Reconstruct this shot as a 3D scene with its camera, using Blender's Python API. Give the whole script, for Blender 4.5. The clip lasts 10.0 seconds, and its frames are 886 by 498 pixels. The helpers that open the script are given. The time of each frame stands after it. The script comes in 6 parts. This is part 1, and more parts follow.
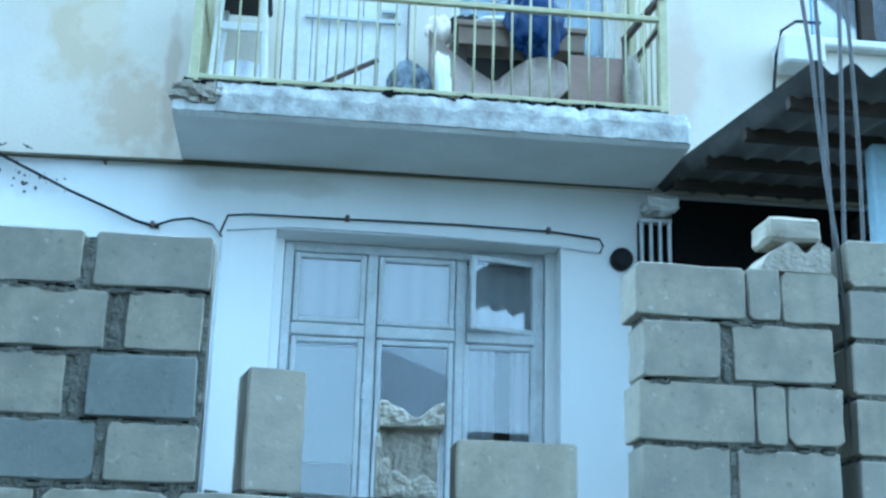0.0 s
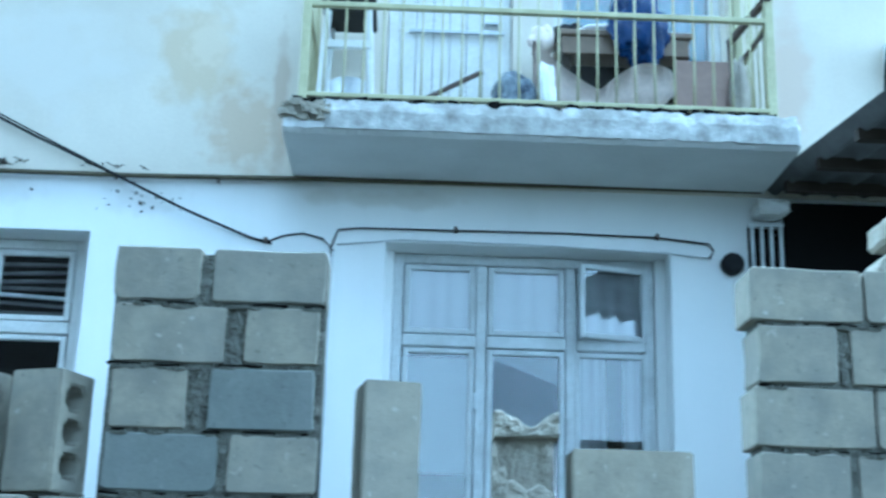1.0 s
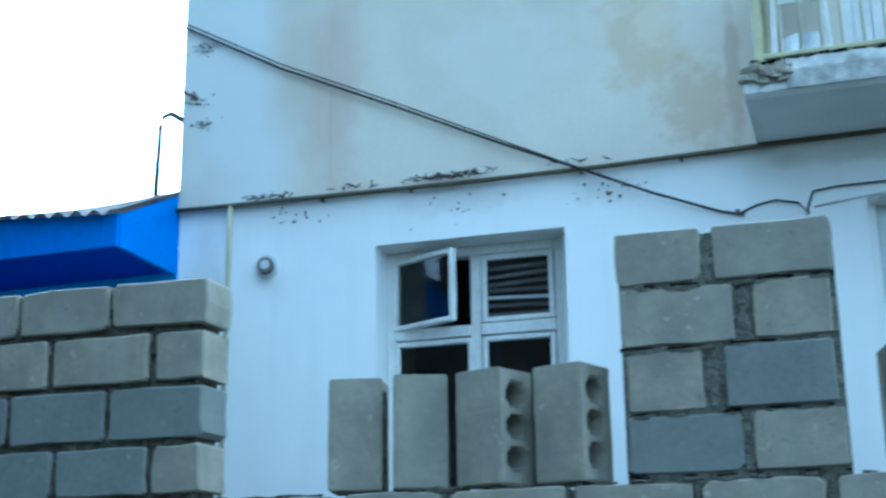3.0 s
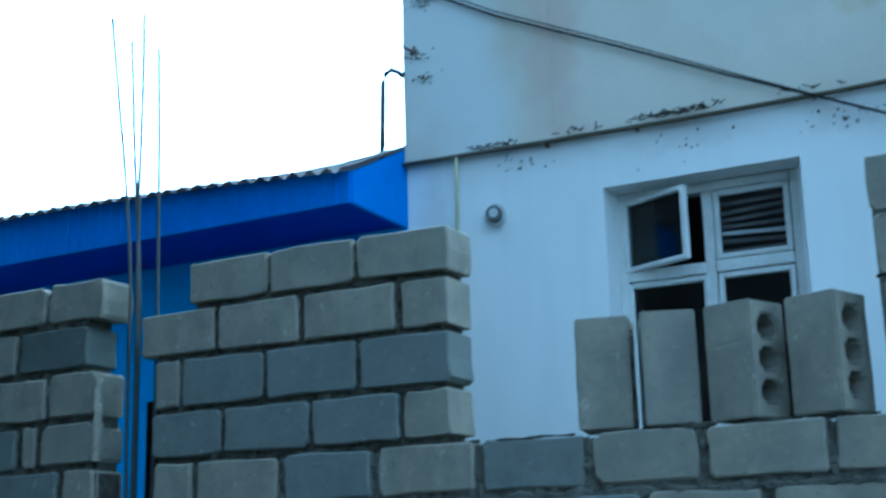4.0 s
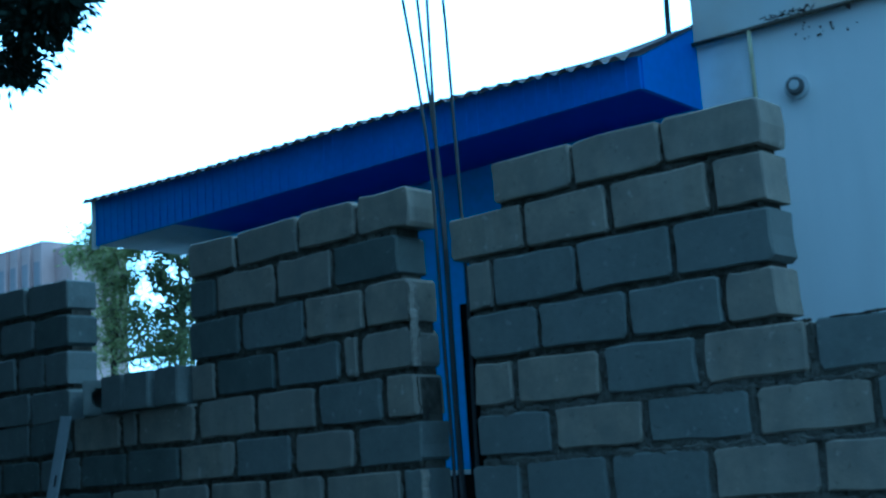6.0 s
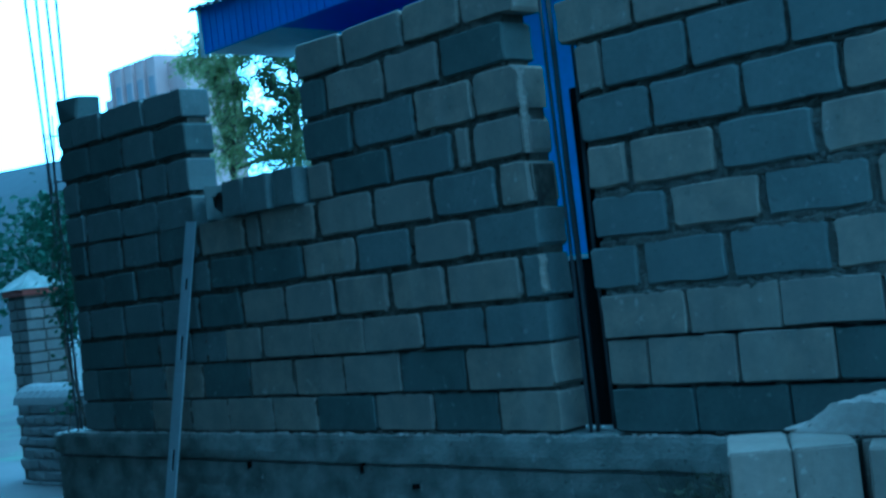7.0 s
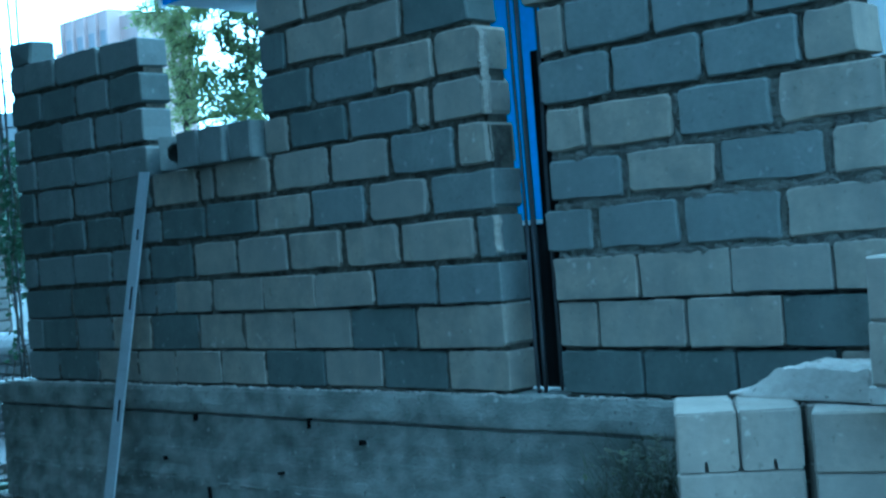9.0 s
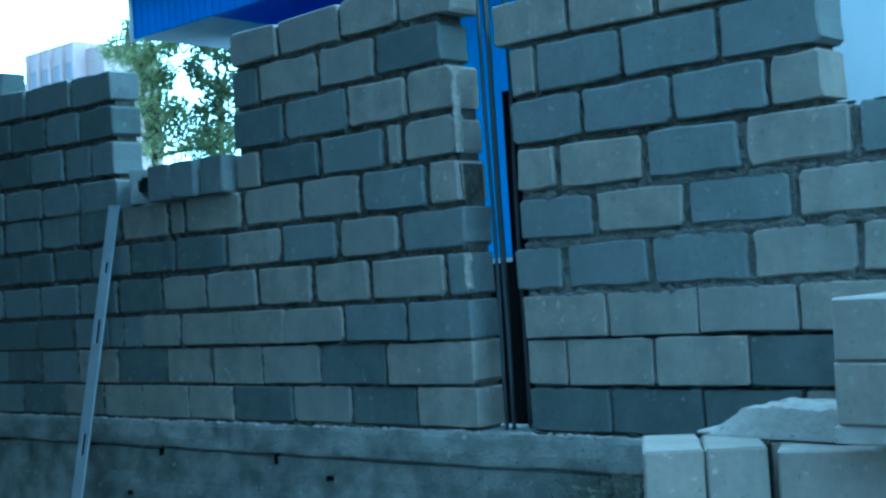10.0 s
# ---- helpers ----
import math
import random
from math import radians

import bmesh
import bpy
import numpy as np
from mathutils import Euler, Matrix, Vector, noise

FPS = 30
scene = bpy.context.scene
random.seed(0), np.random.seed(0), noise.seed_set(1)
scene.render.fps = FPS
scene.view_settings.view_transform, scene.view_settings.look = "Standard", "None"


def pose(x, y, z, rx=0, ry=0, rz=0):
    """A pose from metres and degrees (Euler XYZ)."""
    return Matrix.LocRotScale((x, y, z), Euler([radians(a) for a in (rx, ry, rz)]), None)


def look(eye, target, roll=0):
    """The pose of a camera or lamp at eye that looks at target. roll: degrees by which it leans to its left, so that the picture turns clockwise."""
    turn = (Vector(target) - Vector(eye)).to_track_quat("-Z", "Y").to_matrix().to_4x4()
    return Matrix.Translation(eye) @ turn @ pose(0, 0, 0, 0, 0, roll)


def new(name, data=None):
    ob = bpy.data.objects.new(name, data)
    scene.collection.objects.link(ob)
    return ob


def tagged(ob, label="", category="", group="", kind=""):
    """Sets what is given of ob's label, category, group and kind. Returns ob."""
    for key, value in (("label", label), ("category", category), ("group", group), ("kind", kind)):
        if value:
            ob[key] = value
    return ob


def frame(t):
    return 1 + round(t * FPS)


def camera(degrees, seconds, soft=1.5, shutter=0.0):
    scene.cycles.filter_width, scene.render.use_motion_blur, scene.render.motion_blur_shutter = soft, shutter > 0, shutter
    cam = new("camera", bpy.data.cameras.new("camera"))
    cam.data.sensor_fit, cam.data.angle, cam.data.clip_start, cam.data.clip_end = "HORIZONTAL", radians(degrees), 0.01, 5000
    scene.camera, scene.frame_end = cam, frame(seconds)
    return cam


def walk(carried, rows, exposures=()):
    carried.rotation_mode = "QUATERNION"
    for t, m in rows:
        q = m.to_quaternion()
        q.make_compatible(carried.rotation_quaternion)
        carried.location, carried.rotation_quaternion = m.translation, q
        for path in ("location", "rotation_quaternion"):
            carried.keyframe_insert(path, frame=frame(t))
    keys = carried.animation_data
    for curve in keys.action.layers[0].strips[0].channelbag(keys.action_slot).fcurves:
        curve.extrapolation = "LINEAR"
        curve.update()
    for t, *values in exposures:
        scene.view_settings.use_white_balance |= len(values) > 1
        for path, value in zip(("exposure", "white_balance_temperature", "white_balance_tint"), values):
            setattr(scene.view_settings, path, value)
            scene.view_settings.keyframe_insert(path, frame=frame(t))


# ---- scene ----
cam = camera(37.5, 10.0, soft=2.6, shutter=0.35)
PATH = [
    (0, (0.277, -4.136, 1.575), (0.487, -2.226, 2.133), 1.6),
    (0.5, (0.277, -4.138, 1.576), (0.455, -2.227, 2.139), 1.2),
    (1, (0.251, -4.168, 1.573), (0.302, -2.251, 2.139), 1.6),
    (1.5, (0.201, -4.175, 1.58), (0.062, -2.264, 2.153), 1.8),
    (2, (0.14, -4.157, 1.584), (-0.138, -2.229, 2.038), 1.3),
    (2.5, (0.091, -4.167, 1.582), (-0.341, -2.29, 2.122), -0.2),
    (2.7, (0.068, -4.175, 1.581), (-0.425, -2.314, 2.121), -0.5),
    (3.8, (-0.06, -4.202, 1.543), (-0.9, -2.457, 2.041), -1.3),
    (4, (-0.076, -4.211, 1.536), (-0.967, -2.483, 2.005), -1.5),
    (4.5, (-0.112, -4.231, 1.514), (-1.139, -2.56, 1.908), -0.6),
    (5, (-0.169, -4.226, 1.51), (-1.402, -2.704, 1.915), -1.4),
    (5.2, (-0.194, -4.218, 1.51), (-1.461, -2.718, 1.890), -2.5),
    (6.3, (-0.258, -4.16, 1.508), (-1.513, -2.634, 1.812), -4.4),
    (6.5, (-0.258, -4.153, 1.505), (-1.537, -2.626, 1.676), -5.1),
    (7, (-0.25, -4.162, 1.487), (-1.675, -2.761, 1.536), -6.5),
    (7.5, (-0.251, -4.169, 1.465), (-1.657, -2.747, 1.437), -5.6),
    (8, (-0.276, -4.191, 1.445), (-1.701, -2.788, 1.43), -5.2),
    (8.5, (-0.282, -4.198, 1.441), (-1.674, -2.762, 1.406), -4.9),
    (9, (-0.261, -4.199, 1.441), (-1.634, -2.744, 1.436), -4.4),
    (9.5, (-0.251, -4.216, 1.443), (-1.604, -2.743, 1.458), -4.0),
    (10, (-0.255, -4.253, 1.442), (-1.583, -2.758, 1.49), -3.7),
]
walk(cam, [(t, look(eye, target, roll)) for t, eye, target, roll in PATH],
     exposures=[(0, 1.14, 4260, -10), (1.0, 1.12, 4290, -10), (2.0, 1.15, 4340, -10), (2.7, 0.84, 4300, -10), (3.8, 0.13, 4080, -12), (4.5, -0.2, 3780, -14), (5.2, -0.62, 3520, -16),
                (6.5, -1.1, 3380, -17), (7, -0.60, 3080, -23), (7.5, -0.55, 3120, -25), (8, 0.4, 3380, -23), (9, 0.48, 3460, -21), (10, 0.52, 3500, -20)])

# ---- world and sun: bright overcast ----
world = bpy.data.worlds.new("overcast_sky")
scene.world = world
world.use_nodes = True
wn, wl = world.node_tree.nodes, world.node_tree.links
sky = wn.new("ShaderNodeTexSky")
sky.sky_type, sky.sun_disc = "NISHITA", False
sky.sun_elevation, sky.sun_rotation = radians(45), radians(80)
bg = wn["Background"]
bg.inputs["Strength"].default_value = 0.05
wl.new(sky.outputs[0], bg.inputs["Color"])
cloud = wn.new("ShaderNodeBackground")
cloud.inputs["Color"].default_value = (0.88, 0.94, 1.0, 1)
coord, dot = wn.new("ShaderNodeTexCoord"), wn.new("ShaderNodeVectorMath")
dot.operation = "DOT_PRODUCT"
dot.inputs[1].default_value = (-0.55, 0.72, 0.42)
wl.new(coord.outputs["Generated"], dot.inputs[0])
glow = wn.new("ShaderNodeMapRange")
glow.inputs[1].default_value, glow.inputs[2].default_value = 0.3, 0.9
glow.inputs[3].default_value, glow.inputs[4].default_value = 1.3, 8.0
wl.new(dot.outputs["Value"], glow.inputs[0])
wl.new(glow.outputs[0], cloud.inputs["Strength"])
add = wn.new("ShaderNodeAddShader")
wl.new(bg.outputs[0], add.inputs[0])
wl.new(cloud.outputs[0], add.inputs[1])
wl.new(add.outputs[0], wn["World Output"].inputs["Surface"])
sun_data = bpy.data.lights.new("sun", "SUN")
sun_data.energy, sun_data.angle, sun_data.color = 1.2, radians(20), (1.0, 0.97, 0.92)
sun = new("sun", sun_data)
sun.matrix_world = look((9.0, 0.6, 8.0), (0, 0, 0))


# ---- materials ----
def mat(name, base, rough=0.85, alt=None, grain=40.0, blotch=2.5, mix=0.5, bump=0.2, metal=0.0, piece=0.0, stain=None, streak=0.0,
        alpha_tint=None, bump_scale=None, island=0.0, fine_mix=0.4, spots=(), fleck=None, pits=0.0, spec=0.35):
    """Procedural surface: base colour varied by fine grain and large blotches; piece varies it from piece to piece."""
    m = bpy.data.materials.new(name)
    m.use_nodes = True
    n, l = m.node_tree.nodes, m.node_tree.links
    b = n["Principled BSDF"]
    alt = alt or tuple(c * 0.72 for c in base)
    tc = n.new("ShaderNodeNewGeometry")
    info = n.new("ShaderNodeObjectInfo")
    shift = n.new("ShaderNodeVectorMath")
    shift.operation = "MULTIPLY_ADD"
    l.new(info.outputs["Random"], shift.inputs[0])
    shift.inputs[1].default_value = (17.0, 9.0, 13.0) if piece else (0, 0, 0)
    l.new(tc.outputs["Position"], shift.inputs[2])

    def tex(scale, detail, lo, hi, stretch=None):
        t = n.new("ShaderNodeTexNoise")
        t.inputs["Scale"].default_value, t.inputs["Detail"].default_value = scale, detail
        src = shift.outputs[0]
        if stretch:
            mp = n.new("ShaderNodeMapping")
            mp.inputs["Scale"].default_value = stretch
            l.new(src, mp.inputs[0])
            src = mp.outputs[0]
        l.new(src, t.inputs["Vector"])
        r = n.new("ShaderNodeMapRange")
        r.inputs[1].default_value, r.inputs[2].default_value = lo, hi
        l.new(t.outputs[0], r.inputs[0])
        return r.outputs[0], t.outputs[0]

    def blend(a, bcol, fac, mode="MIX"):
        x = n.new("ShaderNodeMix")
        x.data_type, x.blend_type = "RGBA", mode
        for sock, val in ((x.inputs[6], a), (x.inputs[7], bcol)):
            if isinstance(val, tuple):
                sock.default_value = (*val, 1)
            else:
                l.new(val, sock)
        if isinstance(fac, float):
            x.inputs[0].default_value = fac
        else:
            l.new(fac, x.inputs[0])
        return x.outputs[2]

    def scaled(sock, k):
        q = n.new("ShaderNodeMath")
        q.operation = "MULTIPLY"
        l.new(sock, q.inputs[0])
        q.inputs[1].default_value = k
        return q.outputs[0]

    big, _ = tex(blotch, 5, 0.35, 0.7)
    fine, fraw = tex(grain, 6, 0.3, 0.75)
    col = blend(base, alt, scaled(big, mix))
    col = blend(col, tuple(c * 0.6 for c in base), scaled(fine, fine_mix))
    if streak:
        st, _ = tex(6.0, 3, 0.5, 0.75, (1, 1, 0.12))
        col = blend(col, stain or tuple(c * 0.5 for c in base), scaled(st, streak))
    elif stain:
        st, _ = tex(1.1, 7, 0.5, 0.68)
        col = blend(col, stain, scaled(st, 0.75))
    if fleck:
        fk, _ = tex(24.0, 3, 0.66, 0.73)
        col = blend(col, fleck, scaled(fk, 0.6))
    if pits:
        pt, _ = tex(38.0, 2, 0.67, 0.72)
        col = blend(col, tuple(c * 0.3 for c in base), scaled(pt, pits))
    for sx, sz, rx, rz, tone, amount in spots:
        mp = n.new("ShaderNodeMapping")
        mp.inputs["Location"].default_value = (-sx / rx, 0, -sz / rz)
        mp.inputs["Scale"].default_value = (1 / rx, 0.0, 1 / rz)
        l.new(tc.outputs["Position"], mp.inputs[0])
        ln = n.new("ShaderNodeVectorMath")
        ln.operation = "LENGTH"
        l.new(mp.outputs[0], ln.inputs[0])
        wob, wraw = tex(3.5 / max(rx, rz), 6, 0, 1)
        sm = n.new("ShaderNodeMath")
        sm.operation = "MULTIPLY_ADD"
        l.new(wraw, sm.inputs[0])
        sm.inputs[1].default_value = 1.6
        l.new(ln.outputs["Value"], sm.inputs[2])
        edge = n.new("ShaderNodeMapRange")
        edge.inputs[1].default_value, edge.inputs[2].default_value = 1.75, 1.25
        l.new(sm.outputs[0], edge.inputs[0])
        col = blend(col, tone, scaled(edge.outputs[0], amount))
    if piece:
        ramp = n.new("ShaderNodeMapRange")
        ramp.inputs[1].default_value, ramp.inputs[2].default_value = 0.5, 0.95
        l.new(info.outputs["Random"], ramp.inputs[0])
        col = blend(col, alpha_tint or alt, scaled(ramp.outputs[0], piece))
    if island:
        ramp = n.new("ShaderNodeMapRange")
        l.new(tc.outputs["Random Per Island"], ramp.inputs[0])
        col = blend(col, alpha_tint or alt, scaled(ramp.outputs[0], island))
    l.new(col, b.inputs["Base Color"])
    b.inputs["Roughness"].default_value, b.inputs["Metallic"].default_value = rough, metal
    b.inputs["Specular IOR Level"].default_value = spec
    if bump:
        bp = n.new("ShaderNodeBump")
        bp.inputs["Strength"].default_value, bp.inputs["Distance"].default_value = bump, 0.01
        if bump_scale:
            _, fraw = tex(bump_scale, 5, 0, 1)
        l.new(fraw, bp.inputs["Height"])
        l.new(bp.outputs[0], b.inputs["Normal"])
    return m


def glass_mat(name, ior, tint=(0.985, 0.99, 0.99)):
    """Thin clear pane: see-through with a mirror gloss after Fresnel."""
    m = bpy.data.materials.new(name)
    m.use_nodes = True
    n, l = m.node_tree.nodes, m.node_tree.links
    n.remove(n["Principled BSDF"])
    clear, gloss, fr, mx = n.new("ShaderNodeBsdfTransparent"), n.new("ShaderNodeBsdfGlossy"), n.new("ShaderNodeFresnel"), n.new("ShaderNodeMixShader")
    clear.inputs["Color"].default_value = (*tint, 1)
    gloss.inputs["Roughness"].default_value = 0.015
    fr.inputs["IOR"].default_value = ior
    l.new(fr.outputs[0], mx.inputs[0])
    l.new(clear.outputs[0], mx.inputs[1])
    l.new(gloss.outputs[0], mx.inputs[2])
    l.new(mx.outputs[0], n["Material Output"].inputs["Surface"])
    return m


BLOCK = mat("concrete_block", (0.285, 0.26, 0.20), 0.95, (0.165, 0.158, 0.135), 42, 9, 0.75, 0.14, piece=0.5, alpha_tint=(0.185, 0.18, 0.155), streak=0.35, stain=(0.36, 0.34, 0.285), fine_mix=0.45, bump_scale=110, fleck=(0.42, 0.39, 0.33), pits=0.35)
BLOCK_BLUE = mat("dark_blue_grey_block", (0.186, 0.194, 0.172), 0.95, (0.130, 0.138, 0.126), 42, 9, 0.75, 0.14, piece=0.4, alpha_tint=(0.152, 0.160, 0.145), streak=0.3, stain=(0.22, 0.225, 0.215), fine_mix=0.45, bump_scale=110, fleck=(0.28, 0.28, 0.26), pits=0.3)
# darkest blocks; also carries painted shade at the wall's far end
BLOCK_DEEP = mat("darkest_shaded_block", (0.118, 0.128, 0.113), 0.95, (0.080, 0.088, 0.078), 42, 9, 0.75, 0.14, piece=0.4, alpha_tint=(0.098, 0.107, 0.100), streak=0.3, stain=(0.17, 0.175, 0.165), fine_mix=0.4, bump_scale=110, fleck=(0.24, 0.24, 0.22), pits=0.3)
BLOCK_DUST = mat("concrete_block_clean", (0.325, 0.29, 0.22), 0.95, (0.205, 0.19, 0.155), 42, 9, 0.7, 0.14, piece=0.4, alpha_tint=(0.23, 0.22, 0.19), streak=0.35, stain=(0.45, 0.43, 0.37), fine_mix=0.4, bump_scale=110, fleck=(0.50, 0.46, 0.38), pits=0.35)
BLOCK_NEW = mat("new_concrete_block", (0.275, 0.245, 0.19), 0.95, (0.195, 0.178, 0.145), 42, 9, 0.7, 0.14, piece=0.4, alpha_tint=(0.22, 0.205, 0.17), streak=0.35, stain=(0.36, 0.335, 0.28), fine_mix=0.4, bump_scale=110, fleck=(0.40, 0.37, 0.30), pits=0.35)
MORTAR = mat("mortar", (0.115, 0.108, 0.084), 0.98, (0.04, 0.038, 0.031), 70, 22, 1.0, 1.0, bump_scale=90, spec=0.08)
REBAR = mat("grey_rebar_steel", (0.085, 0.088, 0.09), 0.6, (0.07, 0.06, 0.055), 120, 20, 0.8, 0.4, metal=0.3)
CONCRETE = mat("cast_concrete", (0.31, 0.305, 0.262), 0.96, (0.105, 0.112, 0.092), 55, 6.5, 1.0, 0.6, stain=(0.06, 0.068, 0.054), bump_scale=80, fleck=(0.40, 0.385, 0.335), pits=0.7)
WHITE_WALL = mat("whitewashed_render", (0.82, 0.82, 0.80), 0.92, (0.72, 0.73, 0.72), 120, 1.2, 0.6, 0.06, streak=0.3, stain=(0.66, 0.67, 0.65), fine_mix=0.06,
                 spots=[(-1.85, 3.60, 0.35, 0.10, (0.6, 0.59, 0.55), 0.4), (-1.05, 3.58, 0.25, 0.12, (0.62, 0.61, 0.57), 0.4), (0.1, 3.62, 0.6, 0.06, (0.50, 0.47, 0.40), 0.4),
                        (-3.3, 3.3, 0.12, 0.5, (0.62, 0.62, 0.58), 0.5)])
UPPER_WALL = mat("weathered_render", (0.66, 0.615, 0.515), 0.94, (0.52, 0.475, 0.39), 60, 1.6, 0.7, 0.1, fine_mix=0.16, streak=0.2, stain=(0.52, 0.45, 0.36),
                 spots=[(-3.2, 4.9, 0.62, 2.2, (0.64, 0.65, 0.62), 1.0), (-0.85, 4.35, 0.28, 0.36, (0.52, 0.43, 0.28), 0.7), (-0.8, 4.4, 0.13, 0.18, (0.64, 0.57, 0.44), 0.7), (-0.60, 3.95, 0.24, 0.28, (0.45, 0.34, 0.22), 0.6),
                        (-0.75, 4.75, 0.30, 0.15, (0.52, 0.46, 0.35), 0.4), (-2.52, 4.3, 0.22, 0.9, (0.52, 0.41, 0.34), 0.6), (-3.33, 4.66, 0.10, 0.05, (0.30, 0.31, 0.32), 0.7),
                        (-0.42, 4.1, 0.05, 0.5, (0.36, 0.27, 0.19), 0.55), (2.15, 4.35, 0.14, 0.5, (0.52, 0.40, 0.31), 0.6), (-2.1, 5.0, 0.5, 0.25, (0.66, 0.64, 0.58), 0.5), (-1.6, 4.3, 0.5, 0.4, (0.63, 0.60, 0.53), 0.6)])
# very dark, so that the added shading mass bounces little light
SHADE_MASS = mat("shade_mass_dark", (0.042, 0.038, 0.035), 0.95, (0.028, 0.026, 0.024), 20, 1.5, 0.8, 0.3, spec=0.08)
ROOFING = mat("pale_roof_sheet", (0.27, 0.24, 0.235), 0.9, (0.18, 0.16, 0.155), 30, 5, 0.8, 0.3)
MORTAR_PALE = mat("grey_mortar", (0.145, 0.140, 0.114), 0.98, (0.078, 0.075, 0.063), 70, 22, 0.9, 1.0, bump_scale=90)
CRUMB = mat("pale_mortar_crumbs", (0.36, 0.34, 0.295), 0.97, (0.26, 0.25, 0.215), 60, 16, 0.8, 0.6)
BROKEN = mat("broken_concrete", (0.36, 0.33, 0.265), 0.97, (0.20, 0.18, 0.145), 60, 16, 0.9, 1.0, bump_scale=60)
SLAB = mat("slab_plaster", (0.70, 0.70, 0.68), 0.95, (0.56, 0.56, 0.54), 60, 3, 0.7, 0.2, fine_mix=0.15)
CYAN = mat("sky_blue_curtain", (0.34, 0.68, 0.88), 0.85, (0.28, 0.60, 0.82), 60, 4, 0.5, 0.1)
SLAB_EDGE = mat("flaking_whitewash", (0.56, 0.56, 0.53), 0.95, (0.22, 0.215, 0.195), 60, 14, 1.0, 0.5, stain=(0.27, 0.262, 0.235), bump_scale=70)
PAINT_WHITE = mat("old_white_paint", (0.74, 0.74, 0.71), 0.55, (0.56, 0.55, 0.50), 60, 8, 0.6, 0.15)
PAINT_GREY = mat("weathered_grey_paint", (0.66, 0.68, 0.68), 0.6, (0.45, 0.46, 0.45), 60, 8, 0.7, 0.2)
PAINT_YELLOW = mat("pale_yellow_paint", (0.50, 0.48, 0.29), 0.5, (0.30, 0.27, 0.15), 60, 10, 0.6, 0.15)
PAINT_BLUE = mat("blue_paint", (0.018, 0.20, 0.70), 0.45, (0.012, 0.15, 0.58), 25, 3, 0.6, 0.1)
# fascia blue lightened, making up for light lost beneath the eaves
SHED_WALL = mat("lightened_blue_boarding", (0.06, 0.40, 0.92), 0.5, (0.05, 0.34, 0.84), 25, 3, 0.6, 0.1)
# fascia blue darkened: the shade under the eaves is in this colour
SOFFIT_SHADED = mat("shaded_blue_paint", (0.012, 0.035, 0.52), 0.5, (0.010, 0.028, 0.44), 25, 3, 0.6, 0.1)
SOFFIT = mat("pale_soffit", (0.45, 0.47, 0.50), 0.7, (0.38, 0.40, 0.44), 20, 3, 0.5, 0.1)
SLATE = mat("asbestos_slate", (0.17, 0.168, 0.16), 0.95, (0.09, 0.09, 0.085), 30, 5, 0.9, 0.5)
WOOD = mat("dark_old_wood", (0.05, 0.038, 0.028), 0.85, (0.03, 0.024, 0.018), 40, 6, 0.7, 0.4)
TABLE_WOOD = mat("brown_board", (0.25, 0.195, 0.145), 0.6, (0.19, 0.14, 0.10), 30, 6, 0.7, 0.2)
BOARD = mat("pinkish_brown_board", (0.33, 0.235, 0.19), 0.7, (0.25, 0.18, 0.145), 30, 6, 0.7, 0.2)
RUST = mat("rusty_steel", (0.17, 0.13, 0.11), 0.75, (0.06, 0.05, 0.05), 120, 20, 0.8, 0.4, metal=0.4)
STEEL = mat("dull_aluminium", (0.55, 0.57, 0.58), 0.45, (0.40, 0.42, 0.43), 60, 6, 0.5, 0.1, metal=0.5)
CABLE = mat("black_cable", (0.016, 0.016, 0.018), 0.7, (0.03, 0.03, 0.03), 60, 8, 0.5, 0.0, spec=0.15)
GASPIPE = mat("ochre_pipe_paint", (0.10, 0.086, 0.05), 0.6, (0.055, 0.048, 0.03), 40, 9, 0.7, 0.2)
# dark seat and crate colour; on room surfaces it paints the unlit depth
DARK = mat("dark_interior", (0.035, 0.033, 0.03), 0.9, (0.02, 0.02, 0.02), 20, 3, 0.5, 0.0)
# near-black for cracks, pits, debris, plinth, and sheets standing in for shade
NEAR_BLACK = mat("near_black", (0.008, 0.0078, 0.0075), 0.9, (0.005, 0.005, 0.005), 20, 3, 0.5, 0.2, spec=0.04)
CURTAIN = mat("white_net_curtain", (0.90, 0.91, 0.92), 0.9, (0.78, 0.80, 0.82), 80, 4, 0.4, 0.1)
ROLLER = mat("pale_blue_blind", (0.82, 0.91, 0.94), 0.8, (0.76, 0.86, 0.90), 60, 4, 0.4, 0.1)
TIN = mat("blue_tin_post", (0.42, 0.53, 0.60), 0.5, (0.34, 0.43, 0.50), 30, 4, 0.6, 0.1)
PLASTIC_BLUE = mat("blue_plastic", (0.005, 0.034, 0.15), 0.4, (0.003, 0.012, 0.055), 20, 12, 0.8, 0.4)
BAG = mat("grey_polythene", (0.012, 0.022, 0.048), 0.35, (0.30, 0.34, 0.38), 30, 16, 1.0, 0.6)
CARD = mat("bent_cardboard", (0.72, 0.63, 0.56), 0.85, (0.62, 0.54, 0.48), 40, 5, 0.5, 0.1)
SACK = mat("cement_sack_paper", (0.40, 0.37, 0.31), 0.95, (0.25, 0.23, 0.195), 40, 9, 0.8, 0.4, pits=0.8)
SOIL = mat("trodden_soil", (0.06, 0.052, 0.04), 0.97, (0.034, 0.031, 0.023), 14, 0.7, 0.9, 0.8, stain=(0.07, 0.09, 0.045), bump_scale=22)
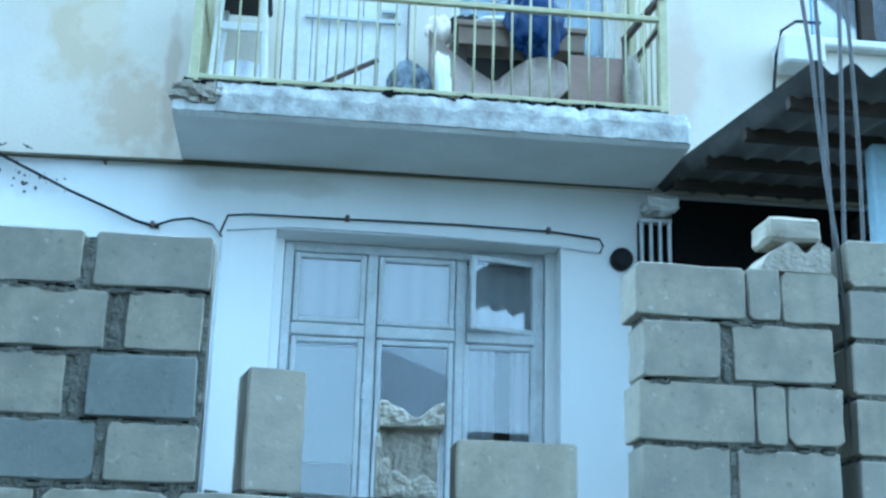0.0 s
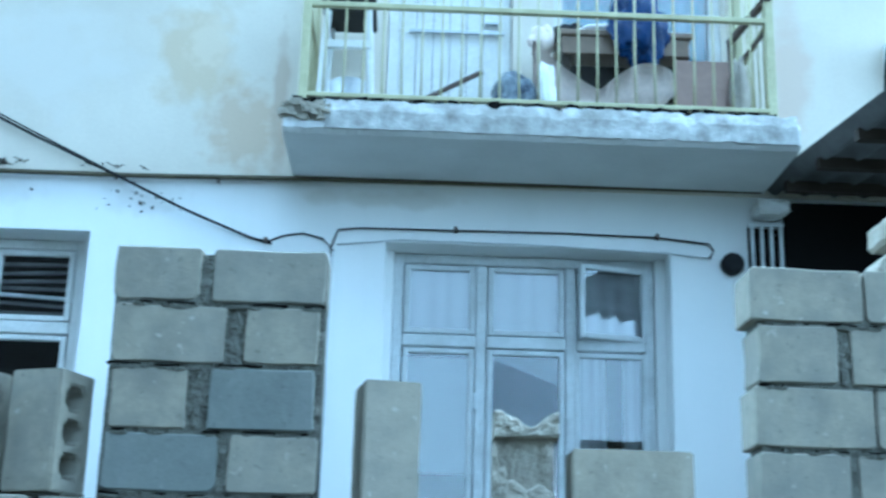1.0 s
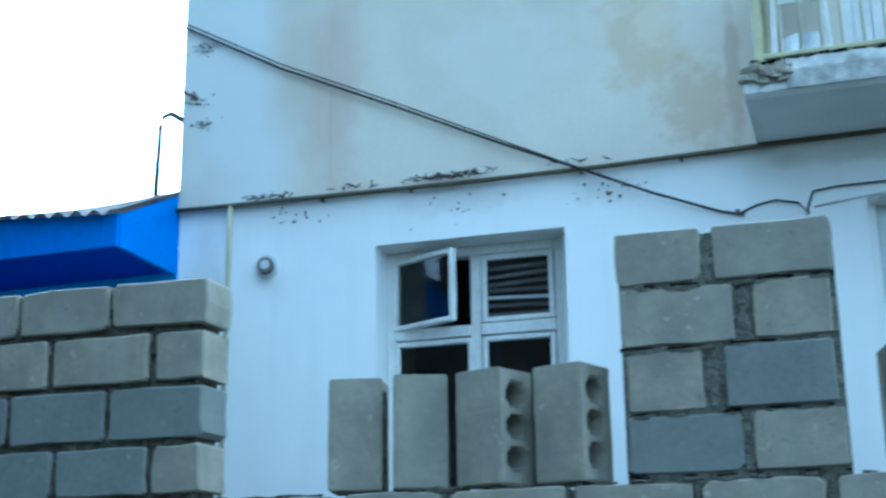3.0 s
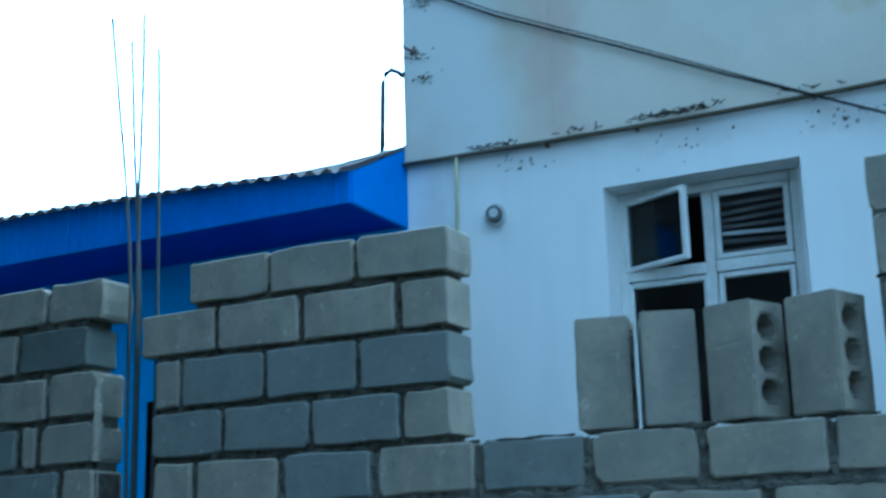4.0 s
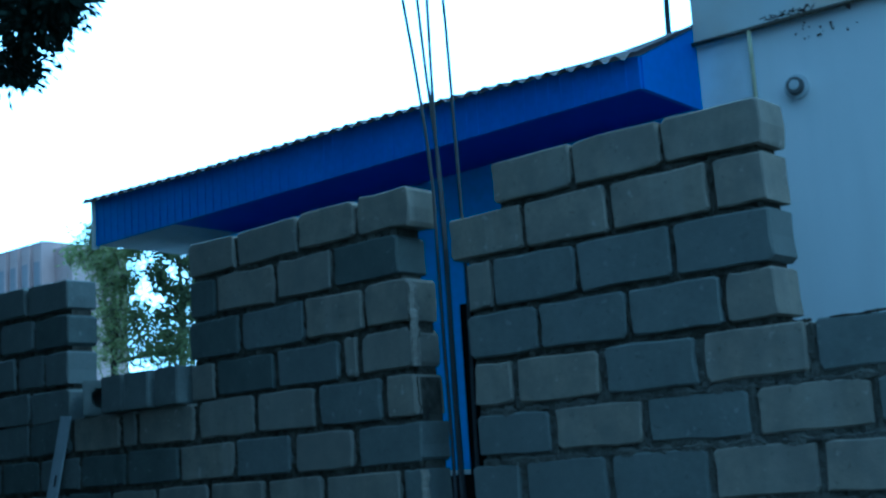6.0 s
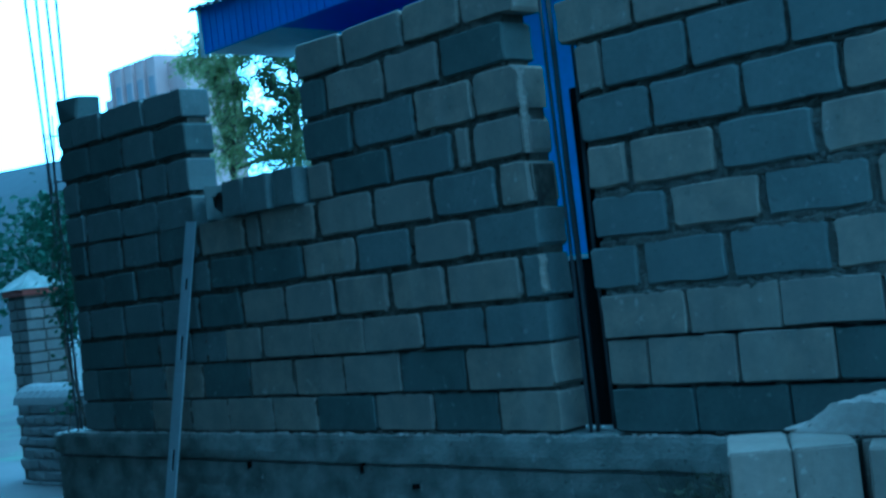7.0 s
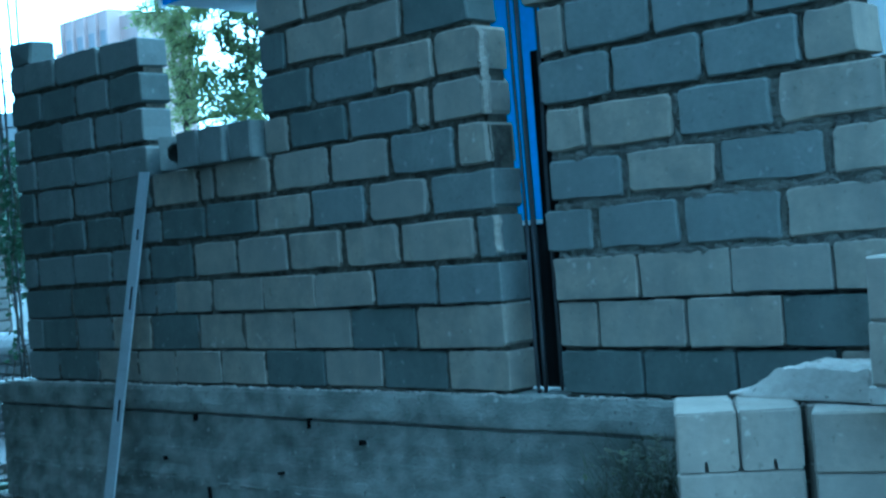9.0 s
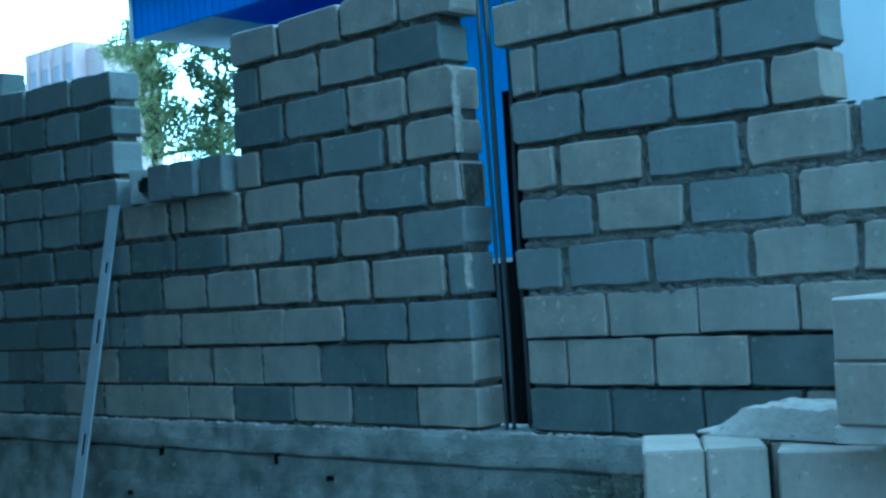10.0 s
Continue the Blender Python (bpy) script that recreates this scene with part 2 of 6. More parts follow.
ROADMAT = mat("pale_concrete_road", (0.072, 0.066, 0.056), 0.95, (0.046, 0.043, 0.037), 30, 1.2, 0.8, 0.3)
BRICK = mat("pale_brick", (0.16, 0.152, 0.135), 0.93, (0.11, 0.104, 0.092), 60, 9, 0.6, 0.3, piece=0.5, alpha_tint=(0.22, 0.205, 0.18))
STONE = mat("rubble_stone", (0.19, 0.185, 0.17), 0.95, (0.17, 0.17, 0.16), 40, 9, 0.7, 0.5, piece=0.6, alpha_tint=(0.26, 0.25, 0.23))
CAPRED = mat("brick_red_trim", (0.26, 0.09, 0.06), 0.8, (0.18, 0.07, 0.05), 30, 6, 0.6, 0.2)
PANEL_FAR = mat("far_panel_wall", (0.56, 0.43, 0.39), 0.95, (0.46, 0.36, 0.33), 2, 0.3, 0.6, 0.0)
FARWIN = mat("far_window", (0.30, 0.27, 0.28), 0.4, (0.24, 0.22, 0.23), 2, 0.3, 0.4, 0.0)
HILL = mat("far_hill", (0.085, 0.085, 0.085), 1.0, (0.062, 0.066, 0.062), 0.3, 0.02, 0.8, 0.0)
LEAF_PALE = mat("yellowing_leaves", (0.27, 0.30, 0.11), 0.7, (0.15, 0.18, 0.07), 30, 2, 0.5, 0.0, island=0.65, alpha_tint=(0.10, 0.14, 0.06))
LEAF_OLIVE = mat("olive_leaves", (0.17, 0.185, 0.09), 0.7, (0.10, 0.12, 0.06), 30, 2, 0.5, 0.0, island=0.65, alpha_tint=(0.07, 0.10, 0.05))
LEAF_DARK = mat("dark_conifer", (0.028, 0.042, 0.025), 0.9, (0.02, 0.035, 0.02), 30, 2, 0.5, 0.0, island=0.6, alpha_tint=(0.02, 0.03, 0.02))
LEAF_GREEN = mat("green_leaves", (0.05, 0.068, 0.036), 0.75, (0.03, 0.045, 0.025), 30, 2, 0.5, 0.0, island=0.7, alpha_tint=(0.03, 0.055, 0.025))
WEED = mat("dry_weeds", (0.055, 0.053, 0.034), 0.9, (0.03, 0.032, 0.02), 30, 2, 0.5, 0.0, island=0.7, alpha_tint=(0.05, 0.06, 0.025))
BARK = mat("bark", (0.10, 0.085, 0.065), 0.95, (0.06, 0.05, 0.04), 40, 8, 0.7, 0.6)
GLASS, GLASS_THIN = glass_mat("double_window_glass", 1.75), glass_mat("single_window_glass", 1.5)


def let_light_through(m, amount, tone):
    """Thin leaves pass some of the light that falls on their backs."""
    n, l = m.node_tree.nodes, m.node_tree.links
    b = n["Principled BSDF"]
    tr, mx = n.new("ShaderNodeBsdfTranslucent"), n.new("ShaderNodeMixShader")
    tr.inputs["Color"].default_value = (*tone, 1)
    mx.inputs[0].default_value = amount
    l.new(b.outputs[0], mx.inputs[1])
    l.new(tr.outputs[0], mx.inputs[2])
    l.new(mx.outputs[0], n["Material Output"].inputs["Surface"])


let_light_through(LEAF_PALE, 0.4, (0.38, 0.39, 0.16))
let_light_through(LEAF_OLIVE, 0.35, (0.30, 0.32, 0.13))
let_light_through(LEAF_GREEN, 0.15, (0.06, 0.09, 0.04))


# ---- builders ----
def box(bm, x0, x1, y0, y1, z0, z1, bevel=0.0):
    r = bmesh.ops.create_cube(bm, size=1.0, matrix=Matrix.Translation(((x0 + x1) / 2, (y0 + y1) / 2, (z0 + z1) / 2))
                              @ Matrix.Diagonal((x1 - x0, y1 - y0, z1 - z0, 1)))
    if bevel:
        es = list({e for v in r["verts"] for e in v.link_edges})
        bmesh.ops.bevel(bm, geom=es, offset=bevel, segments=1, affect="EDGES")
    return r["verts"]


def tube(bm, pts, r, n=8, cap=True):
    """A round bar along a line of points; r may be a list of radii."""
    pts = [Vector(p) for p in pts]
    rs = r if isinstance(r, (list, tuple)) else [r] * len(pts)
    rings = []
    for i, p in enumerate(pts):
        d = (pts[min(i + 1, len(pts) - 1)] - pts[max(i - 1, 0)]).normalized()
        a = d.orthogonal().normalized() if abs(d.z) < 0.9 else d.cross(Vector((0, 1, 0))).normalized()
        b = d.cross(a)
        rings.append([bm.verts.new(p + rs[i] * (math.cos(k * math.tau / n) * a + math.sin(k * math.tau / n) * b)) for k in range(n)])
    for q, w in zip(rings, rings[1:]):
        for k in range(n):
            bm.faces.new((q[k], q[(k + 1) % n], w[(k + 1) % n], w[k]))
    if cap:
        bm.faces.new(rings[0][::-1])
        bm.faces.new(rings[-1])


def finish(bm, name, material, smooth=False):
    me = bpy.data.meshes.new(name)
    bmesh.ops.recalc_face_normals(bm, faces=bm.faces)
    bm.to_mesh(me)
    bm.free()
    me.materials.append(material)
    if smooth:
        for p in me.polygons:
            p.use_smooth = True
    return me


def base_at(name, x, y, z, label, category, group="", kind=""):
    """An empty at the foot of a thing, to carry its parts."""
    e = new(name)
    e.location = (x, y, z)
    e.empty_display_size = 0.1
    return tagged(e, label, category, group, kind)


def under(ob, parent):
    ob.parent = parent
    m = Matrix.Translation(parent.location)
    if parent.parent:
        m = Matrix.Translation(parent.parent.location)
    ob.matrix_parent_inverse = Matrix.Translation(parent.location).inverted() if not parent.parent else Matrix.Identity(4)
    return ob


def part(name, bm, material, parent, label="", smooth=False):
    ob = new(name, finish(bm, name, material, smooth))
    if parent is not None:
        under(ob, parent)
    if label:
        tagged(ob, label)
    return ob


def thing(name, bm, material, label, category, kind="", group="", smooth=False):
    return tagged(new(name, finish(bm, name, material, smooth)), label, category, group, kind)


def boxes(*rows, bevel=0.0):
    bm = bmesh.new()
    for r in rows:
        box(bm, *r, bevel=bevel)
    return bm


def rubble(bm, amount, seed, scale=9.0):
    """Uneven, worn surface: push the vertices by noise."""
    for v in bm.verts:
        p = v.co * scale + Vector((seed * 7.3, seed * 3.1, seed))
        v.co += amount * noise.noise_vector(p)


# ---- ground, road ----
bm = bmesh.new()
N = 60
for i in range(N + 1):
    for j in range(N + 1):
        u, v = (i / N) * 2 - 1, (j / N) * 2 - 1
        x, y = -4 + math.copysign(abs(u) ** 3.2, u) * 400 + u * 8, -1 + math.copysign(abs(v) ** 3.2, v) * 400 + v * 8
        near = max(0.0, 1 - math.hypot(x + 4, y) / 30)
        bm.verts.new((x, y, 0.05 * near * noise.noise(Vector((x * 1.3, y * 1.3, 0))) - 0.02))
bm.verts.ensure_lookup_table()
for i in range(N):
    for j in range(N):
        a = i * (N + 1) + j
        bm.faces.new((bm.verts[a], bm.verts[a + N + 1], bm.verts[a + N + 2], bm.verts[a + 1]))
thing("ground", bm, SOIL, "trodden brown soil around the building site", "ground", "structure", smooth=True)
bm = bmesh.new()
box(bm, -30, -9.4, 0.35, 2.4, -0.05, 0.06)
rubble(bm, 0.05, 3, 0.7)
thing("road", bm, ROADMAT, "pale dusty concrete lane beyond the wall's end", "road", "structure")

# ---- cast foundation under the block wall ----
bm = bmesh.new()
NX = 220
frnd = random.Random(31)
prof = [(-0.05, 0.010)]
zb = 0.0
while zb < 0.60:
    o = frnd.uniform(-0.002, 0.003)
    prof += [(zb + 0.004, o), (zb + 0.05, o + 0.002), (zb + 0.10, o - 0.001), (zb + 0.146, o)]
    zb += 0.15
prof += [(0.632, 0.0), (0.636, 0.022), (0.650, 0.022), (0.654, -0.016), (0.70, -0.018), (0.765, -0.016), (0.785, -0.010)]
NZ = len(prof) - 1
grid = [[bm.verts.new((-8.25 + 13.2 * i / NX, -0.03 + o + 0.009 * noise.noise(Vector((i * 0.9, z * 15, 2))) + 0.012 * noise.noise(Vector((i * 0.12, z * 2, 7))),
                       z + (0.010 * noise.noise(Vector((i * 0.5, 1, 8))) if k == NZ else 0.005 * noise.noise(Vector((i * 0.2, z * 5, 4)))))) for k, (z, o) in enumerate(prof)] for i in range(NX + 1)]
back = [[bm.verts.new((-8.25 + 13.2 * i / NX, 0.24, z)) for z in (-0.05, 0.79)] for i in range(NX + 1)]
for i in range(NX):
    for j in range(NZ):
        bm.faces.new((grid[i][j], grid[i + 1][j], grid[i + 1][j + 1], grid[i][j + 1]))
    bm.faces.new((grid[i][NZ], grid[i + 1][NZ], back[i + 1][1], back[i][1]))
    bm.faces.new((back[i][0], back[i][1], back[i + 1][1], back[i + 1][0]))
for i in (0, NX):
    bm.faces.new([grid[i][j] for j in range(NZ + 1)] + [back[i][1], back[i][0]])
footing = thing("foundation", bm, CONCRETE, "stained cast concrete strip footing with board marks under the block wall", "foundation", "structure")
bm = bmesh.new()
for k in range(420):
    x = random.uniform(-8.2, -2.2)
    s = random.uniform(0.002, 0.007)
    y = random.uniform(-0.045, -0.01)
    box(bm, x - s * 1.5, x + s * 1.5, y - s, y + s, 0.785, 0.787 + s * random.uniform(0.6, 1.2))
rubble(bm, 0.008, 5, 40)
thing("mortar_crumbs", bm, CRUMB, "spilled pale mortar crumbs along the footing ledge", "debris", "stuff")

# upright marks of the shuttering boards, and a few holes
bm = bmesh.new()
for x, z0, z1, w in ((-5.175, 0.60, 0.645, 0.004), (-6.115, 0.60, 0.640, 0.004), (-4.80, 0.538, 0.556, 0.014), (-6.42, 0.375, 0.395, 0.010),
                     (-6.03, 0.17, 0.25, 0.004), (-4.86, 0.15, 0.19, 0.004), (-5.42, 0.355, 0.368, 0.012), (-3.95, 0.33, 0.352, 0.009)):
    box(bm, x - w, x + w, -0.052, -0.02, z0, z1)
rubble(bm, 0.008, 12, 35)
part("board_mark", bm, NEAR_BLACK, footing, "dark pits and board ends in the cast face")

# ---- house: facade with its openings, other walls, roof ----
YF = 1.94
TH = 0.38
W1 = (-2.306, -1.30, 1.95, 3.405)
W2 = (0.135, 1.53, 1.95, 3.402)
bm = boxes((-3.46, W1[0], YF, YF + TH, -0.1, 3.70), (W1[0], W1[1], YF, YF + TH, -0.1, W1[2]), (W1[0], W1[1], YF, YF + TH, W1[3], 3.70),
           (W1[1], W2[0], YF, YF + TH, -0.1, 3.70), (W2[0], W2[1], YF, YF + TH, -0.1, W2[2]), (W2[0], W2[1], YF, YF + TH, W2[3], 3.70),
           (W2[1], 5.2, YF, YF + TH, -0.1, 3.70))
thing("wall_lower", bm, WHITE_WALL, "whitewashed ground-floor wall of the house with peeled patches", "wall", "structure")
D1 = (0.10, 0.74, 3.86, 5.95)
D2 = (0.95, 1.84, 4.30, 5.95)
W3 = (2.87, 4.1, 4.60, 5.9)
YU = YF - 0.025
bm = boxes((-3.46, D1[0], YU, YF + TH, 3.70, 7.2), (D1[0], D1[1], YU, YF + TH, D1[3], 7.2), (D1[0], D1[1], YU, YF + TH, 3.70, D1[2]),
           (D1[1], D2[0], YU, YF + TH, 3.70, 7.2), (D2[0], D2[1], YU, YF + TH, 3.70, D2[2]), (D2[0], D2[1], YU, YF + TH, D2[3], 7.2),
           (D2[1], W3[0], YU, YF + TH, 3.70, 7.2), (W3[0], W3[1], YU, YF + TH, 3.70, W3[2]), (W3[0], W3[1], YU, YF + TH, W3[3], 7.2),
           (W3[1], 5.2, YU, YF + TH, 3.70, 7.2))
thing("wall_upper", bm, UPPER_WALL, "stained cream render of the upper storey with ochre damp patches", "wall", "structure")
bm = boxes((-3.46, -3.16, YF + TH, 9.0, -0.1, 7.2), (4.9, 5.2, YF + TH, 9.0, -0.1, 7.2), (-3.16, 4.9, 8.7, 9.0, -0.1, 7.2))
thing("wall_sides", bm, WHITE_WALL, "plain side and back walls of the house", "wall", "structure")
# room darkness is put into the colour of floors and partitions
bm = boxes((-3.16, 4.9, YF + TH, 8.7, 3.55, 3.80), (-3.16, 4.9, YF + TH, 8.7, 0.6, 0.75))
thing("floor_upper", bm, DARK, "storey floors inside the house, coloured near-black for unlit rooms", "floor", "structure")
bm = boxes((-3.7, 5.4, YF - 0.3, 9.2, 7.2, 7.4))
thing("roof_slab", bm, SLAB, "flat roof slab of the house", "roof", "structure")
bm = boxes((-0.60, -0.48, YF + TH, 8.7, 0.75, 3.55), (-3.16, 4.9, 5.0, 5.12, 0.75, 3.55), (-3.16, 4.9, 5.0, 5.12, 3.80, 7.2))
thing("wall_inner", bm, DARK, "partition walls inside the house, coloured near-black for unlit rooms", "wall", "structure")


# plaster reveals that narrow the openings
bm = boxes((W2[0], 0.176, 2.085, YF + TH, W2[2], W2[3]), (1.481, W2[1], 2.085, YF + TH, W2[2], W2[3]), (-1.349, W1[1], 2.085, YF + TH, W1[2], W1[3]))
thing("wall_reveals", bm, WHITE_WALL, "whitewashed plaster reveals of the windows", "wall", "structure")

# ---- windows ----
def casement(name, x0, x1, z0, z1, y, cols, transom, material, label, sashes, glass):
    """Frame, mullions, and a sash of frame and pane in each cell. sashes: (col, row) -> swing in degrees and hinge side."""
    win = base_at(name, (x0 + x1) / 2, y, z0, label, "window", kind="structure")
    w = 0.05
    part("window_frame", boxes((x0, x0 + w, y - 0.03, y + 0.05, z0, z1), (x1 - w, x1, y - 0.03, y + 0.05, z0, z1), (x0 + w, x1 - w, y - 0.03, y + 0.05, z1 - w, z1),
                               (x0 + w, x1 - w, y - 0.03, y + 0.05, z0, z0 + w), bevel=0.006), material, win)
    edges = [x0 + w, *cols, x1 - w]
    for c in cols:
        part("mullion", boxes((c - 0.028, c + 0.028, y - 0.028, y + 0.048, z0 + w, z1 - w), bevel=0.006), material, win)
    for a, b in zip(edges, edges[1:]):
        a2, b2 = a + (0.028 if a in cols else 0), b - (0.028 if b in cols else 0)
        part("transom", boxes((a2, b2, y - 0.042, y + 0.045, transom - 0.03, transom + 0.03), bevel=0.006), material, win)
    part("window_sill", boxes((x0 + 0.002, x1 - 0.002, y - 0.20, y - 0.031, z0 - 0.03, z0 + 0.01), bevel=0.005), material, win)
    for i, (a, b) in enumerate(zip(edges, edges[1:])):
        a2, b2 = a + (0.033 if a in cols else 0.006), b - (0.033 if b in cols else 0.006)
        for row, (c, d) in enumerate(((transom + 0.036, z1 - w - 0.006), (z0 + w + 0.006, transom - 0.036))):
            swing, side = sashes.get((i, row), (0, 0))
            f = 0.027
            if swing:
                a2, b2, c, d = a2 - 0.016, b2 + 0.016, c - 0.014, d + 0.012
            hx = a2 if side <= 0 else b2
            turn = Matrix.Translation((hx, y - 0.01, 0)) @ Matrix.Rotation(radians(swing), 4, "Z") @ Matrix.Translation((-hx, -y + 0.01, 0))
            bmf = boxes((a2, a2 + f, y - 0.036, y + 0.0, c, d), (b2 - f, b2, y - 0.036, y + 0.0, c, d), (a2 + f, b2 - f, y - 0.036, y + 0.0, d - f, d),
                        (a2 + f, b2 - f, y - 0.036, y + 0.0, c, c + f), bevel=0.005)
            bmesh.ops.transform(bmf, matrix=turn, verts=bmf.verts)
            sash = part("sash", bmf, material, win)
            bmg = boxes((a2 + f - 0.004, b2 - f + 0.004, y - 0.020, y - 0.016, c + f - 0.004, d - f + 0.004))
            bmesh.ops.transform(bmg, matrix=turn, verts=bmg.verts)
            pane = new("pane", finish(bmg, "pane", glass))
            pane.visible_shadow = False
            under(pane, win)
    return win


casement("window_1", -2.305, -1.35, W1[2] + 0.01, 3.4035, 2.15, [-1.822], 2.955, PAINT_WHITE,
         "white wooden casement window, its upper vent sash open", {(0, 0): (-25, -1)}, GLASS_THIN)
win2 = casement("window_2", 0.177, 1.480, W2[2] + 0.01, 3.4005, 2.15, [0.617, 1.063], 2.958, PAINT_GREY,
                "grey-white wooden window of six panes with one vent sash ajar", {(2, 0): (15, 1)}, GLASS)
part("latch", boxes((0.585, 0.60, 2.10, 2.112, 2.62, 2.70), bevel=0.003), STEEL, win2)


def curtain(x0, x1, z0, z1, y, material, label, category, folds, depth):
    bm = bmesh.new()
    n = folds * 8
    cols = [(bm.verts.new((x0 + (x1 - x0) * k / n, y + depth * math.sin(k * math.tau / 8 + math.sin(k * 0.37)), z0)),
             bm.verts.new((x0 + (x1 - x0) * k / n, y + depth * 0.6 * math.sin(k * math.tau / 8), z1))) for k in range(n + 1)]
    for (a, b), (c, d) in zip(cols, cols[1:]):
        bm.faces.new((a, c, d, b))
    bmesh.ops.solidify(bm, geom=bm.faces[:], thickness=0.004)
    return thing("curtain", bm, material, label, category, smooth=True)


curtain(0.23, 0.605, 2.93, 3.37, 2.168, CURTAIN, "white net curtain across the upper pane", "curtain", 4, 0.006)
curtain(0.635, 1.05, 2.93, 3.37, 2.168, CURTAIN, "white net curtain across the upper middle pane", "curtain", 4, 0.006)
curtain(1.09, 1.245, 2.05, 2.93, 2.172, CURTAIN, "white net curtain gathered at the window side", "curtain", 3, 0.010)
curtain(1.325, 1.45, 2.05, 2.93, 2.172, CURTAIN, "white net curtain gathered at the window side", "curtain", 3, 0.010)
curtain(1.09, 1.45, 2.94, 3.34, 2.168, CURTAIN, "short white net curtain behind the vent sash", "curtain", 4, 0.006)
curtain(0.225, 0.60, 2.315, 2.885, 2.165, ROLLER, "pale blue roller blind half down", "blind", 1, 0.002)
blinds = base_at("slatted_blind", -1.56, 2.19, 2.96, "grey slatted blind drooping behind the upper pane", "blind")
for k in range(7):
    bmx = boxes((-1.78, -1.38, 2.175, 2.20, 3.03 + 0.042 * k, 3.048 + 0.042 * k))
    bmesh.ops.rotate(bmx, cent=(-1.55, 2.19, 3.03 + 0.042 * k), matrix=Matrix.Rotation(radians(3 * math.sin(k)), 3, "Y"), verts=bmx.verts)
    part("slat", bmx, PAINT_GREY if k == 2 else SLATE, blinds)

# upper right window of the storey
win3 = base_at("window_3", 3.4, 2.1, W3[2], "brown-framed upper window above the canopy", "window", kind="structure")
part("window_frame", boxes((W3[0] + 0.01, W3[0] + 0.07, 2.05, 2.12, W3[2], W3[3]), (W3[1] - 0.07, W3[1], 2.05, 2.12, W3[2], W3[3]),
                           (W3[0] + 0.07, W3[1] - 0.07, 2.05, 2.12, W3[2], W3[2] + 0.06), (W3[0] + 0.07, W3[1] - 0.07, 2.05, 2.12, W3[3] - 0.06, W3[3]), bevel=0.005), PAINT_BLUE, win3)
part("mullion", boxes((3.21, 3.29, 2.05, 2.12, W3[2] + 0.06, W3[3] - 0.06), bevel=0.005), WOOD, win3)
for a, b in ((W3[0] + 0.07, 3.21), (3.29, W3[1] - 0.07)):
    p = part("pane", boxes((a, b, 2.08, 2.084, W3[2] + 0.06, W3[3] - 0.06)), GLASS, win3)
    p.visible_shadow = False
part("window_sill", boxes((2.80, 4.15, 1.84, 2.04, W3[2] - 0.05, W3[2] - 0.004), bevel=0.008), PAINT_WHITE, win3, "white rendered sill")
curtain(2.95, 3.2, 4.65, 5.85, 2.2, ROLLER, "pale blue curtain behind the upper window", "curtain", 3, 0.01)

ac = base_at("wall_box", 2.75, 1.8, 4.36, "white metal cabinet on the upper wall under the sill", "wall box")
bm = boxes((2.645, 2.86, 1.72, 1.913, 4.39, 4.545), bevel=0.012)
part("case", bm, PAINT_WHITE, ac)
bm = bmesh.new()
tube(bm, [(2.83, 1.70, 4.60), (2.70, 1.70, 4.60), (2.635, 1.74, 4.56), (2.625, 1.80, 4.45), (2.63, 1.86, 4.30), (2.64, 1.905, 4.22)], 0.009)
part("hose", bm, CABLE, ac, smooth=True)

# ---- balcony ----
bal = base_at("balcony", 0.83, 1.6, 3.71, "concrete balcony with pale yellow railing and flaking whitewashed edge", "balcony", kind="structure")
bm = bmesh.new()
NB = 90
prof = [(YF - 0.026, 3.71), (1.30, 3.705), (1.275, 3.725), (1.28, 3.80), (1.29, 3.835), (1.33, 3.845), (YF - 0.026, 3.85)]
rows = [[bm.verts.new((-0.335 + 2.33 * i / NB, y + (0.012 * noise.noise(Vector((i * 0.4, k * 2.2, 0))) if 0 < k < 6 else 0),
                       z + (0.012 * noise.noise(Vector((i * 0.6, k, 4))) if 1 < k < 6 else 0))) for k, (y, z) in enumerate(prof)] for i in range(NB + 1)]
for q, w in zip(rows, rows[1:]):
    for k in range(len(prof)):
        bm.faces.new((q[k], q[(k + 1) % len(prof)], w[(k + 1) % len(prof)], w[k]))
bm.faces.new(rows[0])
bm.faces.new(rows[-1])
part("slab", bm, SLAB, bal)
bm = bmesh.new()
lip = [(1.264, 3.722), (1.262, 3.81), (1.276, 3.866), (1.290, 3.722)]
rows = []
for i in range(NB):
    drop = 0.030 * max(0, noise.noise(Vector((i * 0.33, 9, 1)))) + 0.012 * abs(noise.noise(Vector((i * 1.3, 2, 5))))
    lift = 0.018 * max(0, noise.noise(Vector((i * 0.27, 4, 6))))
    rows.append([bm.verts.new((-0.150 + 2.155 * i / NB, y + 0.004 * noise.noise(Vector((i * 0.7, k * 3, 7))), z - (drop if k in (1, 2) else -lift))) for k, (y, z) in enumerate(lip)])
for q, w in zip(rows, rows[1:]):
    for k in range(4):
        bm.faces.new((q[k], q[(k + 1) % 4], w[(k + 1) % 4], w[k]))
bm.faces.new(rows[0])
bm.faces.new(rows[-1])
part("edge_plaster", bm, SLAB_EDGE, bal, "flaking whitewashed plaster edge")
bm = bmesh.new()
for k in range(60):
    x, y, q = random.uniform(-0.338, -0.14), random.uniform(1.252, 1.285), random.uniform(0.010, 0.024)
    z = 3.80 + random.uniform(-0.03, 0.035)
    box(bm, x - q, x + q, y - q * 0.6, y + q * 0.6, z - q * 0.7, z + q * 0.7)
rubble(bm, 0.012, 4, 40)
part("broken_corner", bm, BROKEN, bal, "crumbled grey concrete at the slab corner")
